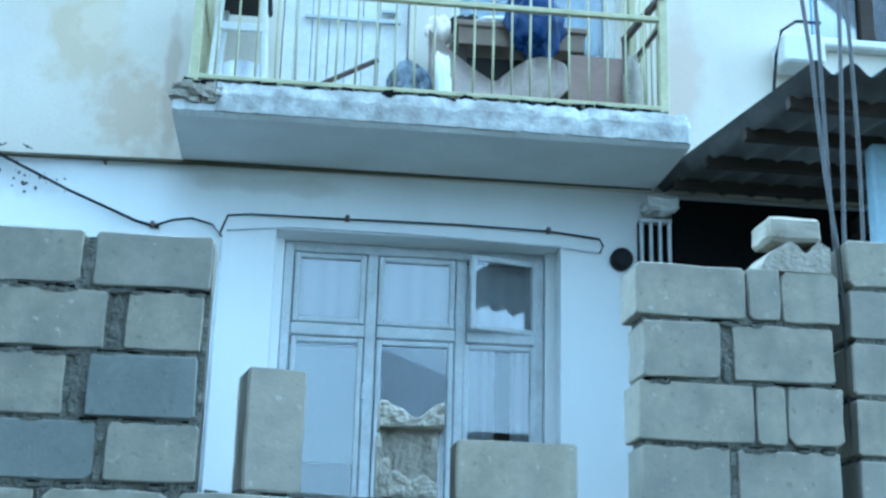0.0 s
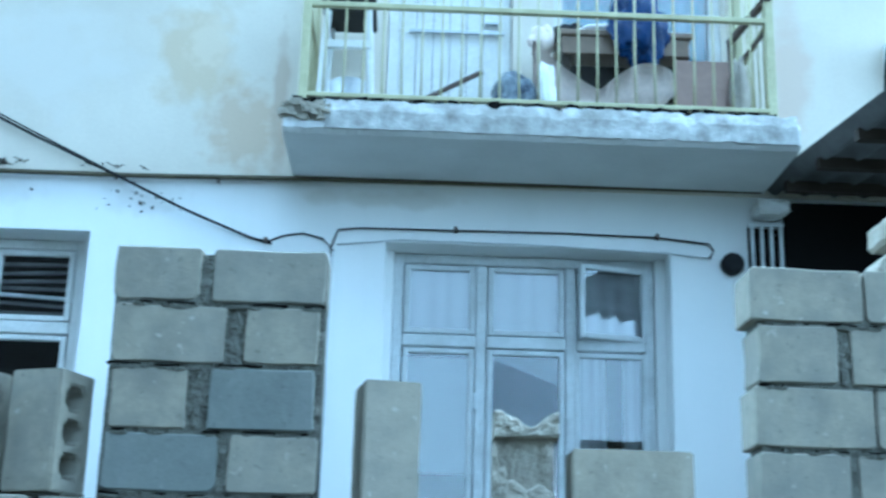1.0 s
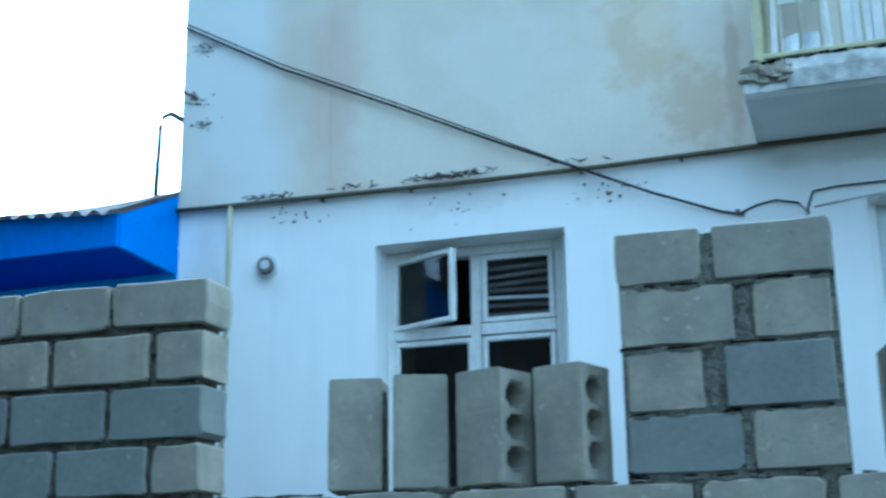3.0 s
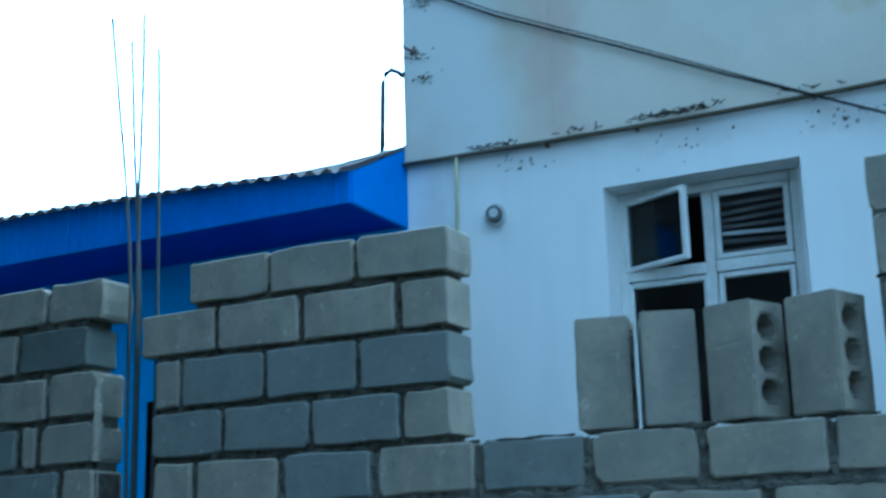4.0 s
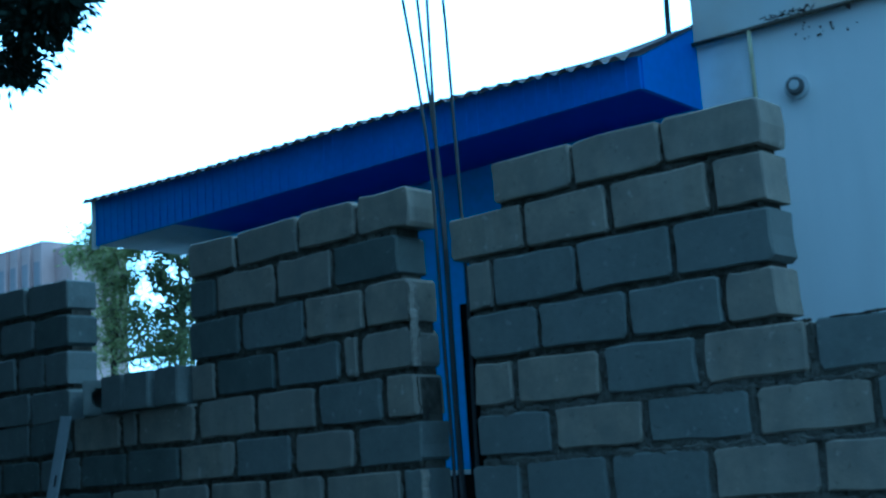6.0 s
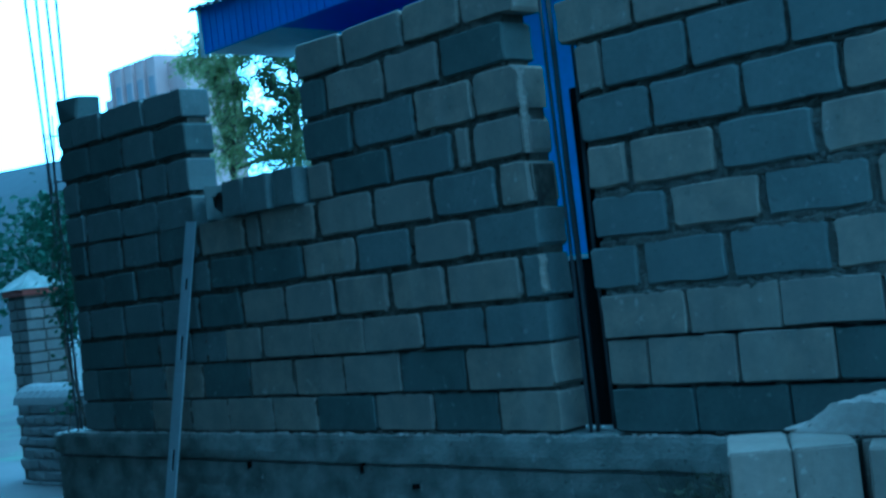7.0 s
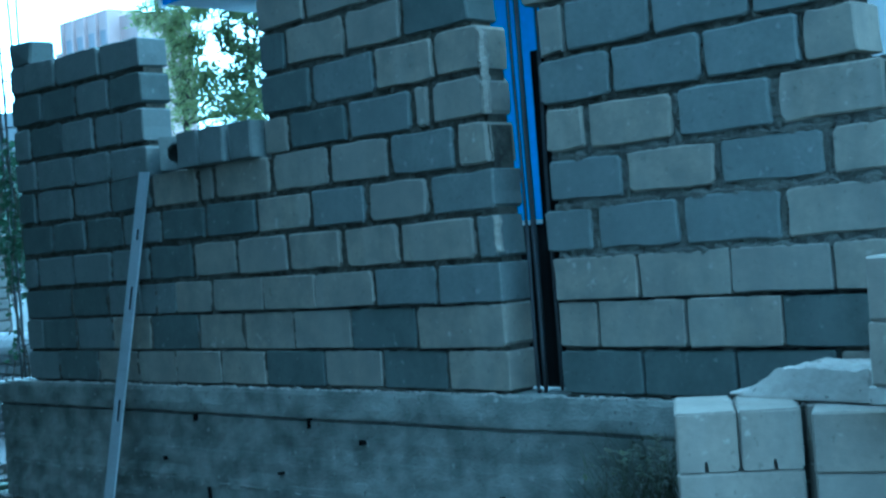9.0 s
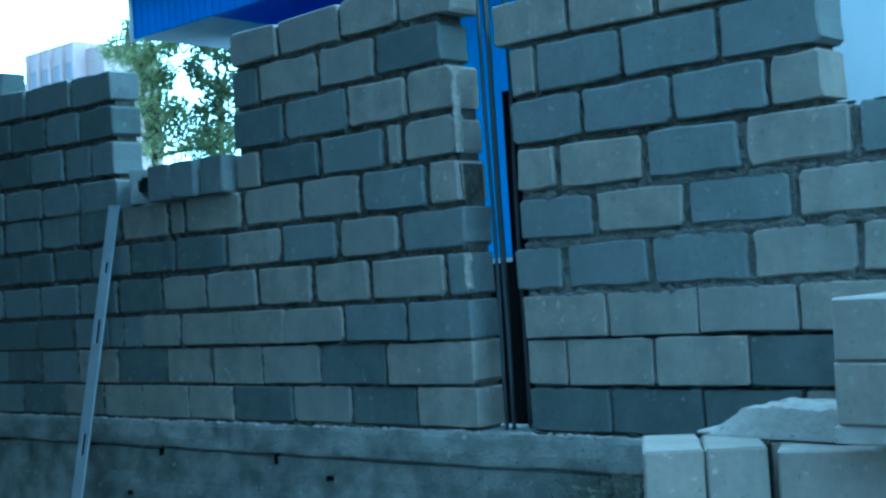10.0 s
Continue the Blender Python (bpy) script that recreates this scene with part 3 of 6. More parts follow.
rail = base_at("balcony_railing", 0.83, 1.33, 3.85, "pale yellow painted steel balcony railing, rusty at the foot", "railing")
RX0, RX1, RY0, RY1, RZ0, RZM, RZT = -0.26, 1.89, 1.335, 1.905, 3.905, 4.36, 4.82
part("bottom_rail", boxes((RX0, RX1, RY0 - 0.018, RY0 + 0.018, RZ0 - 0.011, RZ0 + 0.011), (RX0 - 0.016, RX0 + 0.016, RY0 + 0.019, RY1, RZ0 - 0.014, RZ0 + 0.014),
                          (RX1 - 0.016, RX1 + 0.016, RY0 + 0.019, RY1, RZ0 - 0.014, RZ0 + 0.014), bevel=0.003), PAINT_YELLOW, rail)
part("middle_rail", boxes((RX0, RX1, RY0 - 0.015, RY0 + 0.015, RZM - 0.013, RZM + 0.013), (RX0 - 0.013, RX0 + 0.013, RY0 + 0.016, RY1, RZM - 0.012, RZM + 0.012),
                          (RX1 - 0.013, RX1 + 0.013, RY0 + 0.016, RY1, RZM - 0.012, RZM + 0.012), bevel=0.003), PAINT_YELLOW, rail)
part("top_rail", boxes((RX0, RX1, RY0 - 0.02, RY0 + 0.02, RZT - 0.015, RZT + 0.015), bevel=0.003), PAINT_YELLOW, rail)
for x in (RX0, RX1):
    for y in (RY0, RY1 - 0.02):
        part("post", boxes((x - 0.02, x + 0.02, y - 0.02, y + 0.02, 3.83, RZT - 0.015), bevel=0.003), PAINT_YELLOW, rail)
for k in range(1, 24):
    x = RX0 + (RX1 - RX0) * k / 24
    bm = bmesh.new()
    tube(bm, [(x, RY0, RZ0), (x + 0.004 * math.sin(k), RY0, (RZ0 + RZM) / 2), (x, RY0, RZT - 0.01)], 0.0052, 6)
    part("bar", bm, PAINT_YELLOW, rail, smooth=True)
for x in (RX0, RX1):
    for k in range(1, 6):
        y = RY0 + (RY1 - RY0) * k / 6
        bm = bmesh.new()
        tube(bm, [(x, y, RZ0), (x, y, RZT - 0.01)], 0.0052, 6)
        part("bar", bm, PAINT_YELLOW, rail, smooth=True)
bm = bmesh.new()
tube(bm, [(1.885, 1.30, 4.475), (1.851, 1.89, 4.515)], 0.022, 6)
part("brace", bm, RUST, rail, "dark diagonal brace")
bm = bmesh.new()
tube(bm, [(1.886, 1.32, 4.325), (1.866, 1.89, 4.365)], 0.011, 6)
part("brace", bm, RUST, rail, "dark diagonal brace")
bm = bmesh.new()
tube(bm, [(1.852, 1.885, 3.86), (1.852, 1.885, 4.515)], 0.016, 6)
part("brace", bm, RUST, rail, "dark upright bar by the wall")
bm = bmesh.new()
for k in range(230):
    x = random.uniform(-0.29, 1.89)
    s = random.uniform(0.002, 0.012)
    y = random.uniform(1.285, 1.33)
    box(bm, x - s * 2.6, x + s * 1.6, y - 0.008, y + 0.008, 3.838, 3.862 + s * 1.8)
rubble(bm, 0.012, 2, 30)
thing("debris", bm, NEAR_BLACK, "dark rubbish and rust scale caught under the railing", "debris", "stuff")

# balcony door, furniture and clutter
door = base_at("door_1", 0.42, 2.0, D1[2], "closed white panelled balcony door", "door", kind="structure")
part("door_frame", boxes((D1[0] + 0.005, D1[0] + 0.06, 1.98, 2.08, D1[2], D1[3]), (D1[1] - 0.06, D1[1] - 0.005, 1.98, 2.08, D1[2], D1[3]), (D1[0] + 0.06, D1[1] - 0.06, 1.98, 2.08, D1[3] - 0.06, D1[3])), PAINT_WHITE, door)
for k in range(6):
    a = D1[0] + 0.062 + k * 0.086
    part("plank", boxes((a, a + 0.083, 1.995, 2.03, D1[2] + 0.005, D1[3] - 0.065), bevel=0.004), PAINT_WHITE, door)
part("rail_bar", boxes((0.21, 0.70, 1.965, 1.985, 4.545, 4.565), bevel=0.003), STEEL, door, "thin grey bar across the door")
part("door_handle", boxes((0.60, 0.67, 1.96, 1.99, 4.60, 4.62), bevel=0.004), STEEL, door)
win4 = base_at("window_4", 1.36, 2.06, D2[2], "blue-white balcony window beside the door", "window", kind="structure")
part("window_frame", boxes((D2[0], D2[0] + 0.06, 2.03, 2.1, D2[2], D2[3]), (D2[1] - 0.06, D2[1], 2.03, 2.1, D2[2], D2[3]), (D2[0] + 0.06, D2[1] - 0.06, 2.03, 2.1, D2[2], D2[2] + 0.06),
                           (1.34, 1.39, 2.03, 2.1, D2[2] + 0.06, D2[3])), PAINT_WHITE, win4)
for a, b in ((D2[0] + 0.06, 1.34), (1.39, D2[1] - 0.06)):
    part("pane", boxes((a, b, 2.06, 2.064, D2[2] + 0.06, D2[3])), GLASS, win4).visible_shadow = False
curtain(1.0, 1.79, 4.34, 5.9, 2.13, CYAN, "bright sky-blue curtain behind the balcony window", "curtain", 5, 0.02)


def leg_set(thing_base, corners, z0, z1, w, material):
    for x, y in corners:
        part("leg", boxes((x - w, x + w, y - w, y + w, z0, z1), bevel=0.004), material, thing_base)


stool = base_at("kitchen_stool", -0.07, 1.66, 3.85, "white painted wooden chair with dark seat on the balcony", "chair")
for x, sx in ((-0.205, 1), (0.045, -1)):
    for y in (1.52, 1.80):
        bm = bmesh.new()
        tube(bm, [(x, y, 3.85), (x + sx * 0.03, y, 4.46)], 0.017, 6)
        part("leg", bm, PAINT_WHITE, stool)
part("seat", boxes((-0.21, 0.05, 1.48, 1.84, 4.46, 4.50), bevel=0.01), DARK, stool, "dark padded seat")
part("stretcher", boxes((-0.19, 0.04, 1.50, 1.53, 4.225, 4.265), bevel=0.004), PAINT_WHITE, stool)
part("apron", boxes((-0.175, 0.015, 1.505, 1.525, 4.42, 4.458), bevel=0.003), DARK, stool)
jar = base_at("bucket", -0.07, 1.74, 3.85, "grey metal bucket under the chair", "bucket")
bm = bmesh.new()
tube(bm, [(-0.07, 1.70, 3.851), (-0.07, 1.70, 4.12)], [0.075, 0.10], 16)
part("body", bm, STEEL, jar, smooth=True)
table = base_at("side_table", 1.27, 1.68, 3.85, "low brown wooden table on the balcony, loaded with bags", "table")
part("tabletop", boxes((0.93, 1.57, 1.50, 1.88, 4.34, 4.37), bevel=0.005), TABLE_WOOD, table)
part("apron", boxes((0.945, 1.555, 1.515, 1.54, 4.25, 4.339), bevel=0.003), TABLE_WOOD, table)
leg_set(table, [(0.97, 1.565), (1.54, 1.565), (0.97, 1.84), (1.54, 1.84)], 3.85, 4.339, 0.022, WOOD)
part("shelf", boxes((1.0, 1.55, 1.60, 1.86, 4.05, 4.07)), WOOD, table)
thing("crate", boxes((1.0, 1.52, 1.62, 1.84, 4.072, 4.235), bevel=0.008), DARK, "dark crate on the shelf under the balcony table", "crate")


def blob(x, y, z, sx, sy, sz, material, name, label, category, seed, crumple=0.25, seg=14):
    bm = bmesh.new()
    bmesh.ops.create_uvsphere(bm, u_segments=seg * 2, v_segments=seg, radius=1.0)
    for v in bm.verts:
        f = 1 + crumple * noise.noise(v.co * 1.7 + Vector((seed, 0, 0))) + crumple * 0.5 * noise.noise(v.co * 5 + Vector((0, seed, 0)))
        v.co = Vector((v.co.x * sx * f, v.co.y * sy * f, max(v.co.z, -0.8) * sz * f))
    low = min(v.co.z for v in bm.verts)
    bmesh.ops.translate(bm, vec=(x, y, z - low), verts=bm.verts)
    return thing(name, bm, material, label, category, smooth=True)


blob(0.70, 1.47, 3.852, 0.105, 0.08, 0.128, BAG, "carrier_bag", "crumpled dark and white polythene bag on the balcony floor", "bag", 3, 0.28, 22)
blob(0.765, 1.45, 3.852, 0.055, 0.06, 0.115, BAG, "carrier_bag", "dark polythene bag leaning on the others", "bag", 14, 0.28, 20)
blob(0.862, 1.44, 3.852, 0.045, 0.06, 0.145, CURTAIN, "carrier_bag", "small crumpled white plastic bag on the balcony floor", "bag", 9, 0.4, 20)
blob(0.86, 1.62, 4.24, 0.06, 0.06, 0.09, CARD, "carrier_bag", "clear polythene bag hanging over the table corner", "bag", 5, 0.5)
blob(1.30, 1.46, 4.12, 0.100, 0.055, 0.19, PLASTIC_BLUE, "blue_sack", "blue plastic sack hanging over the low table's edge", "bag", 7, 0.75, 26)
blob(1.135, 1.60, 4.371, 0.12, 0.09, 0.030, CURTAIN, "dish", "white dish with cloth on the low table", "dish", 2, 0.1)
blob(1.0, 1.72, 4.371, 0.10, 0.07, 0.06, CABLE, "cloth", "dark rag lying on the low table", "rag", 6, 0.4)
bm = bmesh.new()
NK = 30
cols = []
for k in range(NK + 1):
    u = k / NK
    x = 0.80 + 0.62 * u
    top = 4.30 - 0.46 * u if u < 0.52 else 4.06 + 0.10 * math.sin((u - 0.52) / 0.48 * 2.4)
    y = 1.43 + 0.05 * math.sin(u * 5)
    curl = max(0.0, (u - 0.55) / 0.45)
    cols.append((bm.verts.new((x - 0.12 * curl, y - 0.02 * curl, 3.855)), bm.verts.new((x + 0.012 * curl, y + 0.04 * (1 - curl), (3.855 + top) / 2 + 0.02)), bm.verts.new((x, y + 0.06 * (1 - curl), top))))
for q, w in zip(cols, cols[1:]):
    for k in range(2):
        bm.faces.new((q[k], w[k], w[k + 1], q[k + 1]))
# the rolled end
last = cols[-1]
prev = last
for a in range(1, 8):
    th = a * 0.42
    ring = [bm.verts.new((v.co.x + 0.035 * math.sin(th) * (0.4 + 0.3 * m), v.co.y + 0.05 * (1 - math.cos(th)), v.co.z - 0.015 * th * (m == 2))) for m, v in enumerate(last)]
    for k in range(2):
        bm.faces.new((prev[k], ring[k], ring[k + 1], prev[k + 1]))
    prev = ring
bmesh.ops.solidify(bm, geom=bm.faces[:], thickness=0.005)
thing("cardboard_sheet", bm, CARD, "bent sheet of pale cardboard leaning inside the railing", "cardboard", smooth=True)
bm = bmesh.new()
tube(bm, [(0.06, 1.56, 3.87), (0.563, 1.43, 4.095)], [0.013, 0.013], 8)
thing("stick", bm, RUST, "dark metal bar leaning across the balcony floor", "rod")
blob(1.775, 1.46, 3.852, 0.045, 0.06, 0.19, SACK, "carrier_bag", "grey and clear bags heaped in the balcony corner", "bag", 11, 0.45)
bm = boxes((1.475, 1.735, 1.475, 1.495, 3.852, 4.215), bevel=0.004)
thing("board", bm, BOARD, "brown board standing behind the bags", "board")

bm = bmesh.new()
tube(bm, [(-2.555 + 0.006 * math.sin(k * 1.7), YU - 0.001, 3.74 + 0.12 * k) for k in range(29)], 0.0045, 5)
thing("trim", bm, UPPER_WALL, "fine upright joint in the upper render", "plaster joint", "structure")

# ---- pipe, cables, vent and fittings on the facade ----
gas = base_at("gas_pipe", -3.1, 1.88, 3.69, "ochre painted gas pipe along the facade with a branch down", "pipe")
bm = bmesh.new()
tube(bm, [(-3.50, 1.895, 3.708), (-1.86, 1.895, 3.682), (-1.10, 1.895, 3.682), (-0.38, 1.895, 3.696), (1.98, 1.895, 3.718)], 0.013)
part("main_pipe", bm, GASPIPE, gas, smooth=True)
bm = bmesh.new()
tube(bm, [(-3.128, 1.895, 3.70), (-3.13, 1.895, 3.40), (-3.14, 1.895, 2.0)], 0.012)
part("branch_pipe", bm, PAINT_YELLOW, gas, smooth=True)
for x in (-2.6, -1.2, -0.7, -2.1):
    part("bracket", boxes((x - 0.005, x + 0.005, 1.90, 1.945, 3.672, 3.70)), RUST, gas)
bm = bmesh.new()
for k in range(120):
    c = random.choice((-2.95, -2.85, -1.80, -1.85, -1.9, -1.95, -2.0, -2.4, -1.15))
    x = c + random.gauss(0, 0.07)
    tube(bm, [(x, 1.89, 3.715 + random.uniform(-0.01, 0.02)), (x + random.uniform(-0.06, 0.06), 1.885 + random.uniform(-0.02, 0.02), 3.718 + random.uniform(-0.006, 0.030))], 0.0034, 4)
thing("dry_twigs", bm, WOOD, "dry twigs and creeper remains caught on the gas pipe", "twigs", "stuff")
bm = bmesh.new()
for k in range(130):
    c = random.choice(((-1.9, 3.58, 0.13), (-2.8, 3.62, 0.08), (-1.1, 3.60, 0.10), (-3.33, 4.66, 0.05), (-3.37, 4.34, 0.05), (-3.31, 4.2, 0.04)))
    x, z, r = random.gauss(c[0], c[2]), random.gauss(c[1], c[2] * 0.45), random.uniform(0.003, 0.010)
    yy = YF if z < 3.69 else YU
    if z < 3.41 or abs(z - 3.70) < 0.02:
        continue
    bm2 = [bm.verts.new((x + r * math.cos(a) * random.uniform(0.5, 1.3), yy - 0.003, z + r * math.sin(a) * random.uniform(0.5, 1.3))) for a in (0, 1.05, 2.1, 3.14, 4.2, 5.2)]
    bm.faces.new(bm2)
thing("render_chips", bm, MORTAR, "small dark chips and scars in the whitewash", "wall damage", "stuff")
cab = base_at("service_cable", -1.2, 1.9, 3.7, "black service cable strung down the facade to the window head", "cable")
bm = bmesh.new()
tube(bm, [(-3.463, 1.90, 4.808), (-2.85, 1.89, 4.462), (-2.179, 1.885, 4.145), (-1.60, 1.885, 3.864), (-1.189, 1.88, 3.675), (-0.85, 1.89, 3.518), (-0.531, 1.92, 3.396), (-0.42, 1.925, 3.37)], 0.0072)
part("span", bm, CABLE, cab, smooth=True)
bm = bmesh.new()
tube(bm, [(-3.463, 1.90, 4.835), (-2.85, 1.885, 4.486), (-2.179, 1.88, 4.166), (-1.60, 1.882, 3.880), (-1.195, 1.88, 3.682)], 0.004)
part("strand", bm, CABLE, cab, "thin second strand", smooth=True)
bm = bmesh.new()
tube(bm, [(-0.46, 1.925, 3.37), (-0.36, 1.92, 3.41), (-0.27, 1.92, 3.425), (-0.17, 1.92, 3.40), (-0.12, 1.92, 3.34)], 0.0055)
part("arc", bm, CABLE, cab, smooth=True)
bm = bmesh.new()
tube(bm, [(-0.12, 1.92, 3.34), (-0.125, 1.925, 2.8), (-0.13, 1.925, 2.0)], 0.007)
part("tail", bm, PAINT_GREY, cab, "whitewashed cable tail", smooth=True)
bm = bmesh.new()
tube(bm, [(-0.13, 1.92, 3.36), (-0.10, 1.92, 3.45), (0.0, 1.92, 3.462), (0.473, 1.925, 3.468), (1.0, 1.925, 3.474), (1.464, 1.925, 3.468), (1.72, 1.925, 3.444), (1.74, 1.925, 3.41), (1.72, 1.925, 3.372)], 0.0048)
part("window_run", bm, CABLE, cab, smooth=True)
bm = bmesh.new()
tube(bm, [(1.72, 1.927, 3.372), (1.5, 1.927, 3.392), (0.8, 1.93, 3.412), (0.2, 1.93, 3.412), (-0.10, 1.93, 3.378)], 0.004)
part("return_run", bm, PAINT_GREY, cab, "whitewashed return of the cable", smooth=True)
for x, z in ((-0.45, 3.385), (0.473, 3.472), (1.464, 3.472)):
    part("clip", boxes((x - 0.010, x + 0.010, 1.910, 1.938, z - 0.014, z + 0.014), bevel=0.003), RUST, cab)
vent = base_at("round_vent", -2.915, 1.93, 3.344, "grey round flue vent in the white wall", "vent")
bm = bmesh.new()
tube(bm, [(-2.915, 1.945, 3.344), (-2.915, 1.915, 3.344)], 0.064, 20)
part("collar", bm, PAINT_GREY, vent)
bm = bmesh.new()
tube(bm, [(-2.915, 1.918, 3.344), (-2.91, 1.88, 3.346)], [0.046, 0.042], 20)
part("spout", bm, SLATE, vent, "dark grey pipe stub", smooth=False)
bm = bmesh.new()
tube(bm, [(-2.91, 1.882, 3.346), (-2.91, 1.876, 3.346)], 0.026, 16)
part("mouth", bm, PAINT_GREY, vent)
lampbox = base_at("junction_box", 1.83, 1.93, 3.345, "small dark round junction box under the balcony", "junction box")
bm = bmesh.new()
tube(bm, [(1.83, 1.942, 3.345), (1.83, 1.90, 3.345), (1.83, 1.88, 3.345)], [0.055, 0.055, 0.035], 16)
part("body", bm, CABLE, lampbox, smooth=True)
for pts in ([(-3.40, 1.918, 4.36), (-3.36, 1.86, 4.38), (-3.33, 1.85, 4.33)], [(-3.38, 1.918, 4.37), (-3.44, 1.86, 4.40)], [(-3.33, 1.918, 4.22), (-3.31, 1.86, 4.18)]):
    bm = bmesh.new()
    tube(bm, pts, 0.008)
    thing("wall_hook", bm, RUST, "rusty iron hook in the render near the corner", "hook", group="wall hooks")

# ---- blue-trimmed shed at the house corner ----
shed = base_at("shed", -5.7, 2.4, 0, "low shed with bright blue fascia, blue walls and corrugated roof", "shed")
bm = bmesh.new()
tops = [(-8.05, 3.655), (-7.0, 3.628), (-5.45, 3.615), (-4.4, 3.585), (-3.47, 3.53)]


def foot(x):
    return float(np.interp(x, [-8.05, -3.47], [3.318, 3.362]))


rows = [[bm.verts.new(p) for p in ((a, 1.33, foot(a)), (a, 1.33, za), (a, 1.352, za), (a, 1.352, foot(a)))] for a, za in tops]
for q, w in zip(rows, rows[1:]):
    for k in range(4):
        bm.faces.new((q[k], q[(k + 1) % 4], w[(k + 1) % 4], w[k]))
bm.faces.new(rows[0])
bm.faces.new(rows[-1])
fascia = part("fascia", bm, PAINT_BLUE, shed)
for k in range(57):
    x = -8.03 + k * 0.08
    part("groove_bead", boxes((x, x + 0.004, 1.325, 1.3305, foot(x) + 0.004, np.interp(x, [p[0] for p in tops], [p[1] for p in tops]) - 0.004)), PAINT_BLUE, shed)
bm = bmesh.new()
vs = [bm.verts.new(p) for p in ((-3.461, 1.353, 3.362), (-3.461, 1.938, 3.352), (-3.461, 1.938, 3.81), (-3.461, 1.353, 3.53))]
vs += [bm.verts.new((-3.49, v.co.y, v.co.z)) for v in vs]
for f in ((0, 1, 2, 3), (7, 6, 5, 4), (0, 4, 5, 1), (3, 2, 6, 7), (0, 3, 7, 4), (1, 5, 6, 2)):
    bm.faces.new([vs[k] for k in f])
part("gable_board", bm, PAINT_BLUE, shed)
part("end_trim", boxes((-8.09, -8.054, 1.32, 1.36, 3.30, 3.66)), PAINT_WHITE, shed, "narrow white corner trim")
for x0, x1, y1, material, label in ((-7.2, -3.491, 1.929, SOFFIT_SHADED, "blue boarded eaves, underside shade put into the colour"), (-8.05, -7.204, 2.16, SOFFIT, "pale boarded eaves at the gable end")):
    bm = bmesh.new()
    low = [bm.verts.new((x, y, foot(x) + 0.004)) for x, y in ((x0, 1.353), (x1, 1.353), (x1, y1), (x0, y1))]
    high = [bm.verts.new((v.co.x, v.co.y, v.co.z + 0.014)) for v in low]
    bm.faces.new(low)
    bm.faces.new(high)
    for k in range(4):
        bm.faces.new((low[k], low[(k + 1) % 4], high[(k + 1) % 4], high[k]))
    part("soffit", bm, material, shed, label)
part("wall", boxes((-7.58, -3.462, 1.93, 2.05, 1.545, 3.50)), SHED_WALL, shed, "blue boarded front, lightened to stand in for missing light")
part("drip_strip", boxes((-7.58, -3.462, 1.918, 1.928, 1.53, 1.556)), PAINT_WHITE, shed, "pale strip along the wall's foot")
part("plinth", boxes((-7.58, -3.462, 1.94, 2.05, -0.05, 1.526)), NEAR_BLACK, shed, "black plinth")
part("side_wall", boxes((-7.655, -7.582, 1.96, 4.6, -0.05, 3.30), (-7.655, -3.49, 4.6, 4.72, -0.05, 3.36)), WHITE_WALL, shed)
bm = bmesh.new()
NW = 620
rows = []
for i in range(NW + 1):
    x = -8.13 + 4.68 * i / NW
    zt = np.interp(x, [p[0] for p in tops], [p[1] for p in tops])
    w = 0.016 * math.cos(x * math.tau / 0.105)
    k = min(1.0, max(0.0, (x + 4.3) / 0.8))
    rise = 0.15 + 0.14 * k
    rows.append([bm.verts.new((x, 1.27, zt - 0.008 + w)), bm.verts.new((x, 1.93, zt + rise + w)), bm.verts.new((x, 4.9, 4.45 + 0.05 * k + w))])
for q, w in zip(rows, rows[1:]):
    for k in range(2):
        bm.faces.new((q[k], w[k], w[k + 1], q[k + 1]))
bmesh.ops.solidify(bm, geom=bm.faces[:], thickness=0.007)
part("roof", bm, ROOFING, shed, "grey corrugated roof sheets", smooth=True)
vp = base_at("vent_pipe", -3.56, 1.9, 3.8, "thin grey bent pipe standing at the shed roof's end", "pipe")
bm = bmesh.new()
tube(bm, [(-3.60, 1.90, 3.70), (-3.585, 1.90, 4.22), (-3.57, 1.90, 4.27), (-3.53, 1.90, 4.29), (-3.49, 1.90, 4.27), (-3.455, 1.915, 4.24)], 0.017)
part("tube", bm, REBAR, vp, smooth=True)

# ---- slate canopy beside the balcony ----
can = base_at("canopy", 2.9, 1.1, 3.6, "lean-to canopy of old corrugated slate on dark wooden battens", "canopy")
bm = bmesh.new()
NW = 150
rows = []
for i in range(NW + 1):
    u = i / NW
    w = 0.028 * math.cos(u * 1.9 * math.tau / 0.15)
    rows.append([bm.verts.new((2.165 + 1.9 * u, 0.25, 3.665 + w)), bm.verts.new((2.07 + 1.9 * u, 1.1, 3.70 + w)), bm.verts.new((1.975 + 1.9 * u, 1.93, 3.735 + w))])
for q, w in zip(rows, rows[1:]):
    for k in range(2):
        bm.faces.new((q[k], w[k], w[k + 1], q[k + 1]))
bmesh.ops.solidify(bm, geom=bm.faces[:], thickness=0.008)
part("roof_sheet", bm, SLATE, can, smooth=True)
for y, x in ((0.55, 2.17), (0.95, 2.13), (1.35, 2.09), (1.72, 2.05)):
    part("batten", boxes((x, 4.1, y - 0.025, y + 0.025, 3.59 + 0.04 * y, 3.64 + 0.04 * y)), WOOD, can)
part("rafter", boxes((3.0, 3.06, 0.3, 1.93, 3.52, 3.60)), WOOD, can)
bmf = boxes((1.93, 2.09, 1.78, 1.935, 3.575, 3.64), bevel=0.014)
bmesh.ops.subdivide_edges(bmf, edges=bmf.edges[:], cuts=2, use_grid_fill=True)
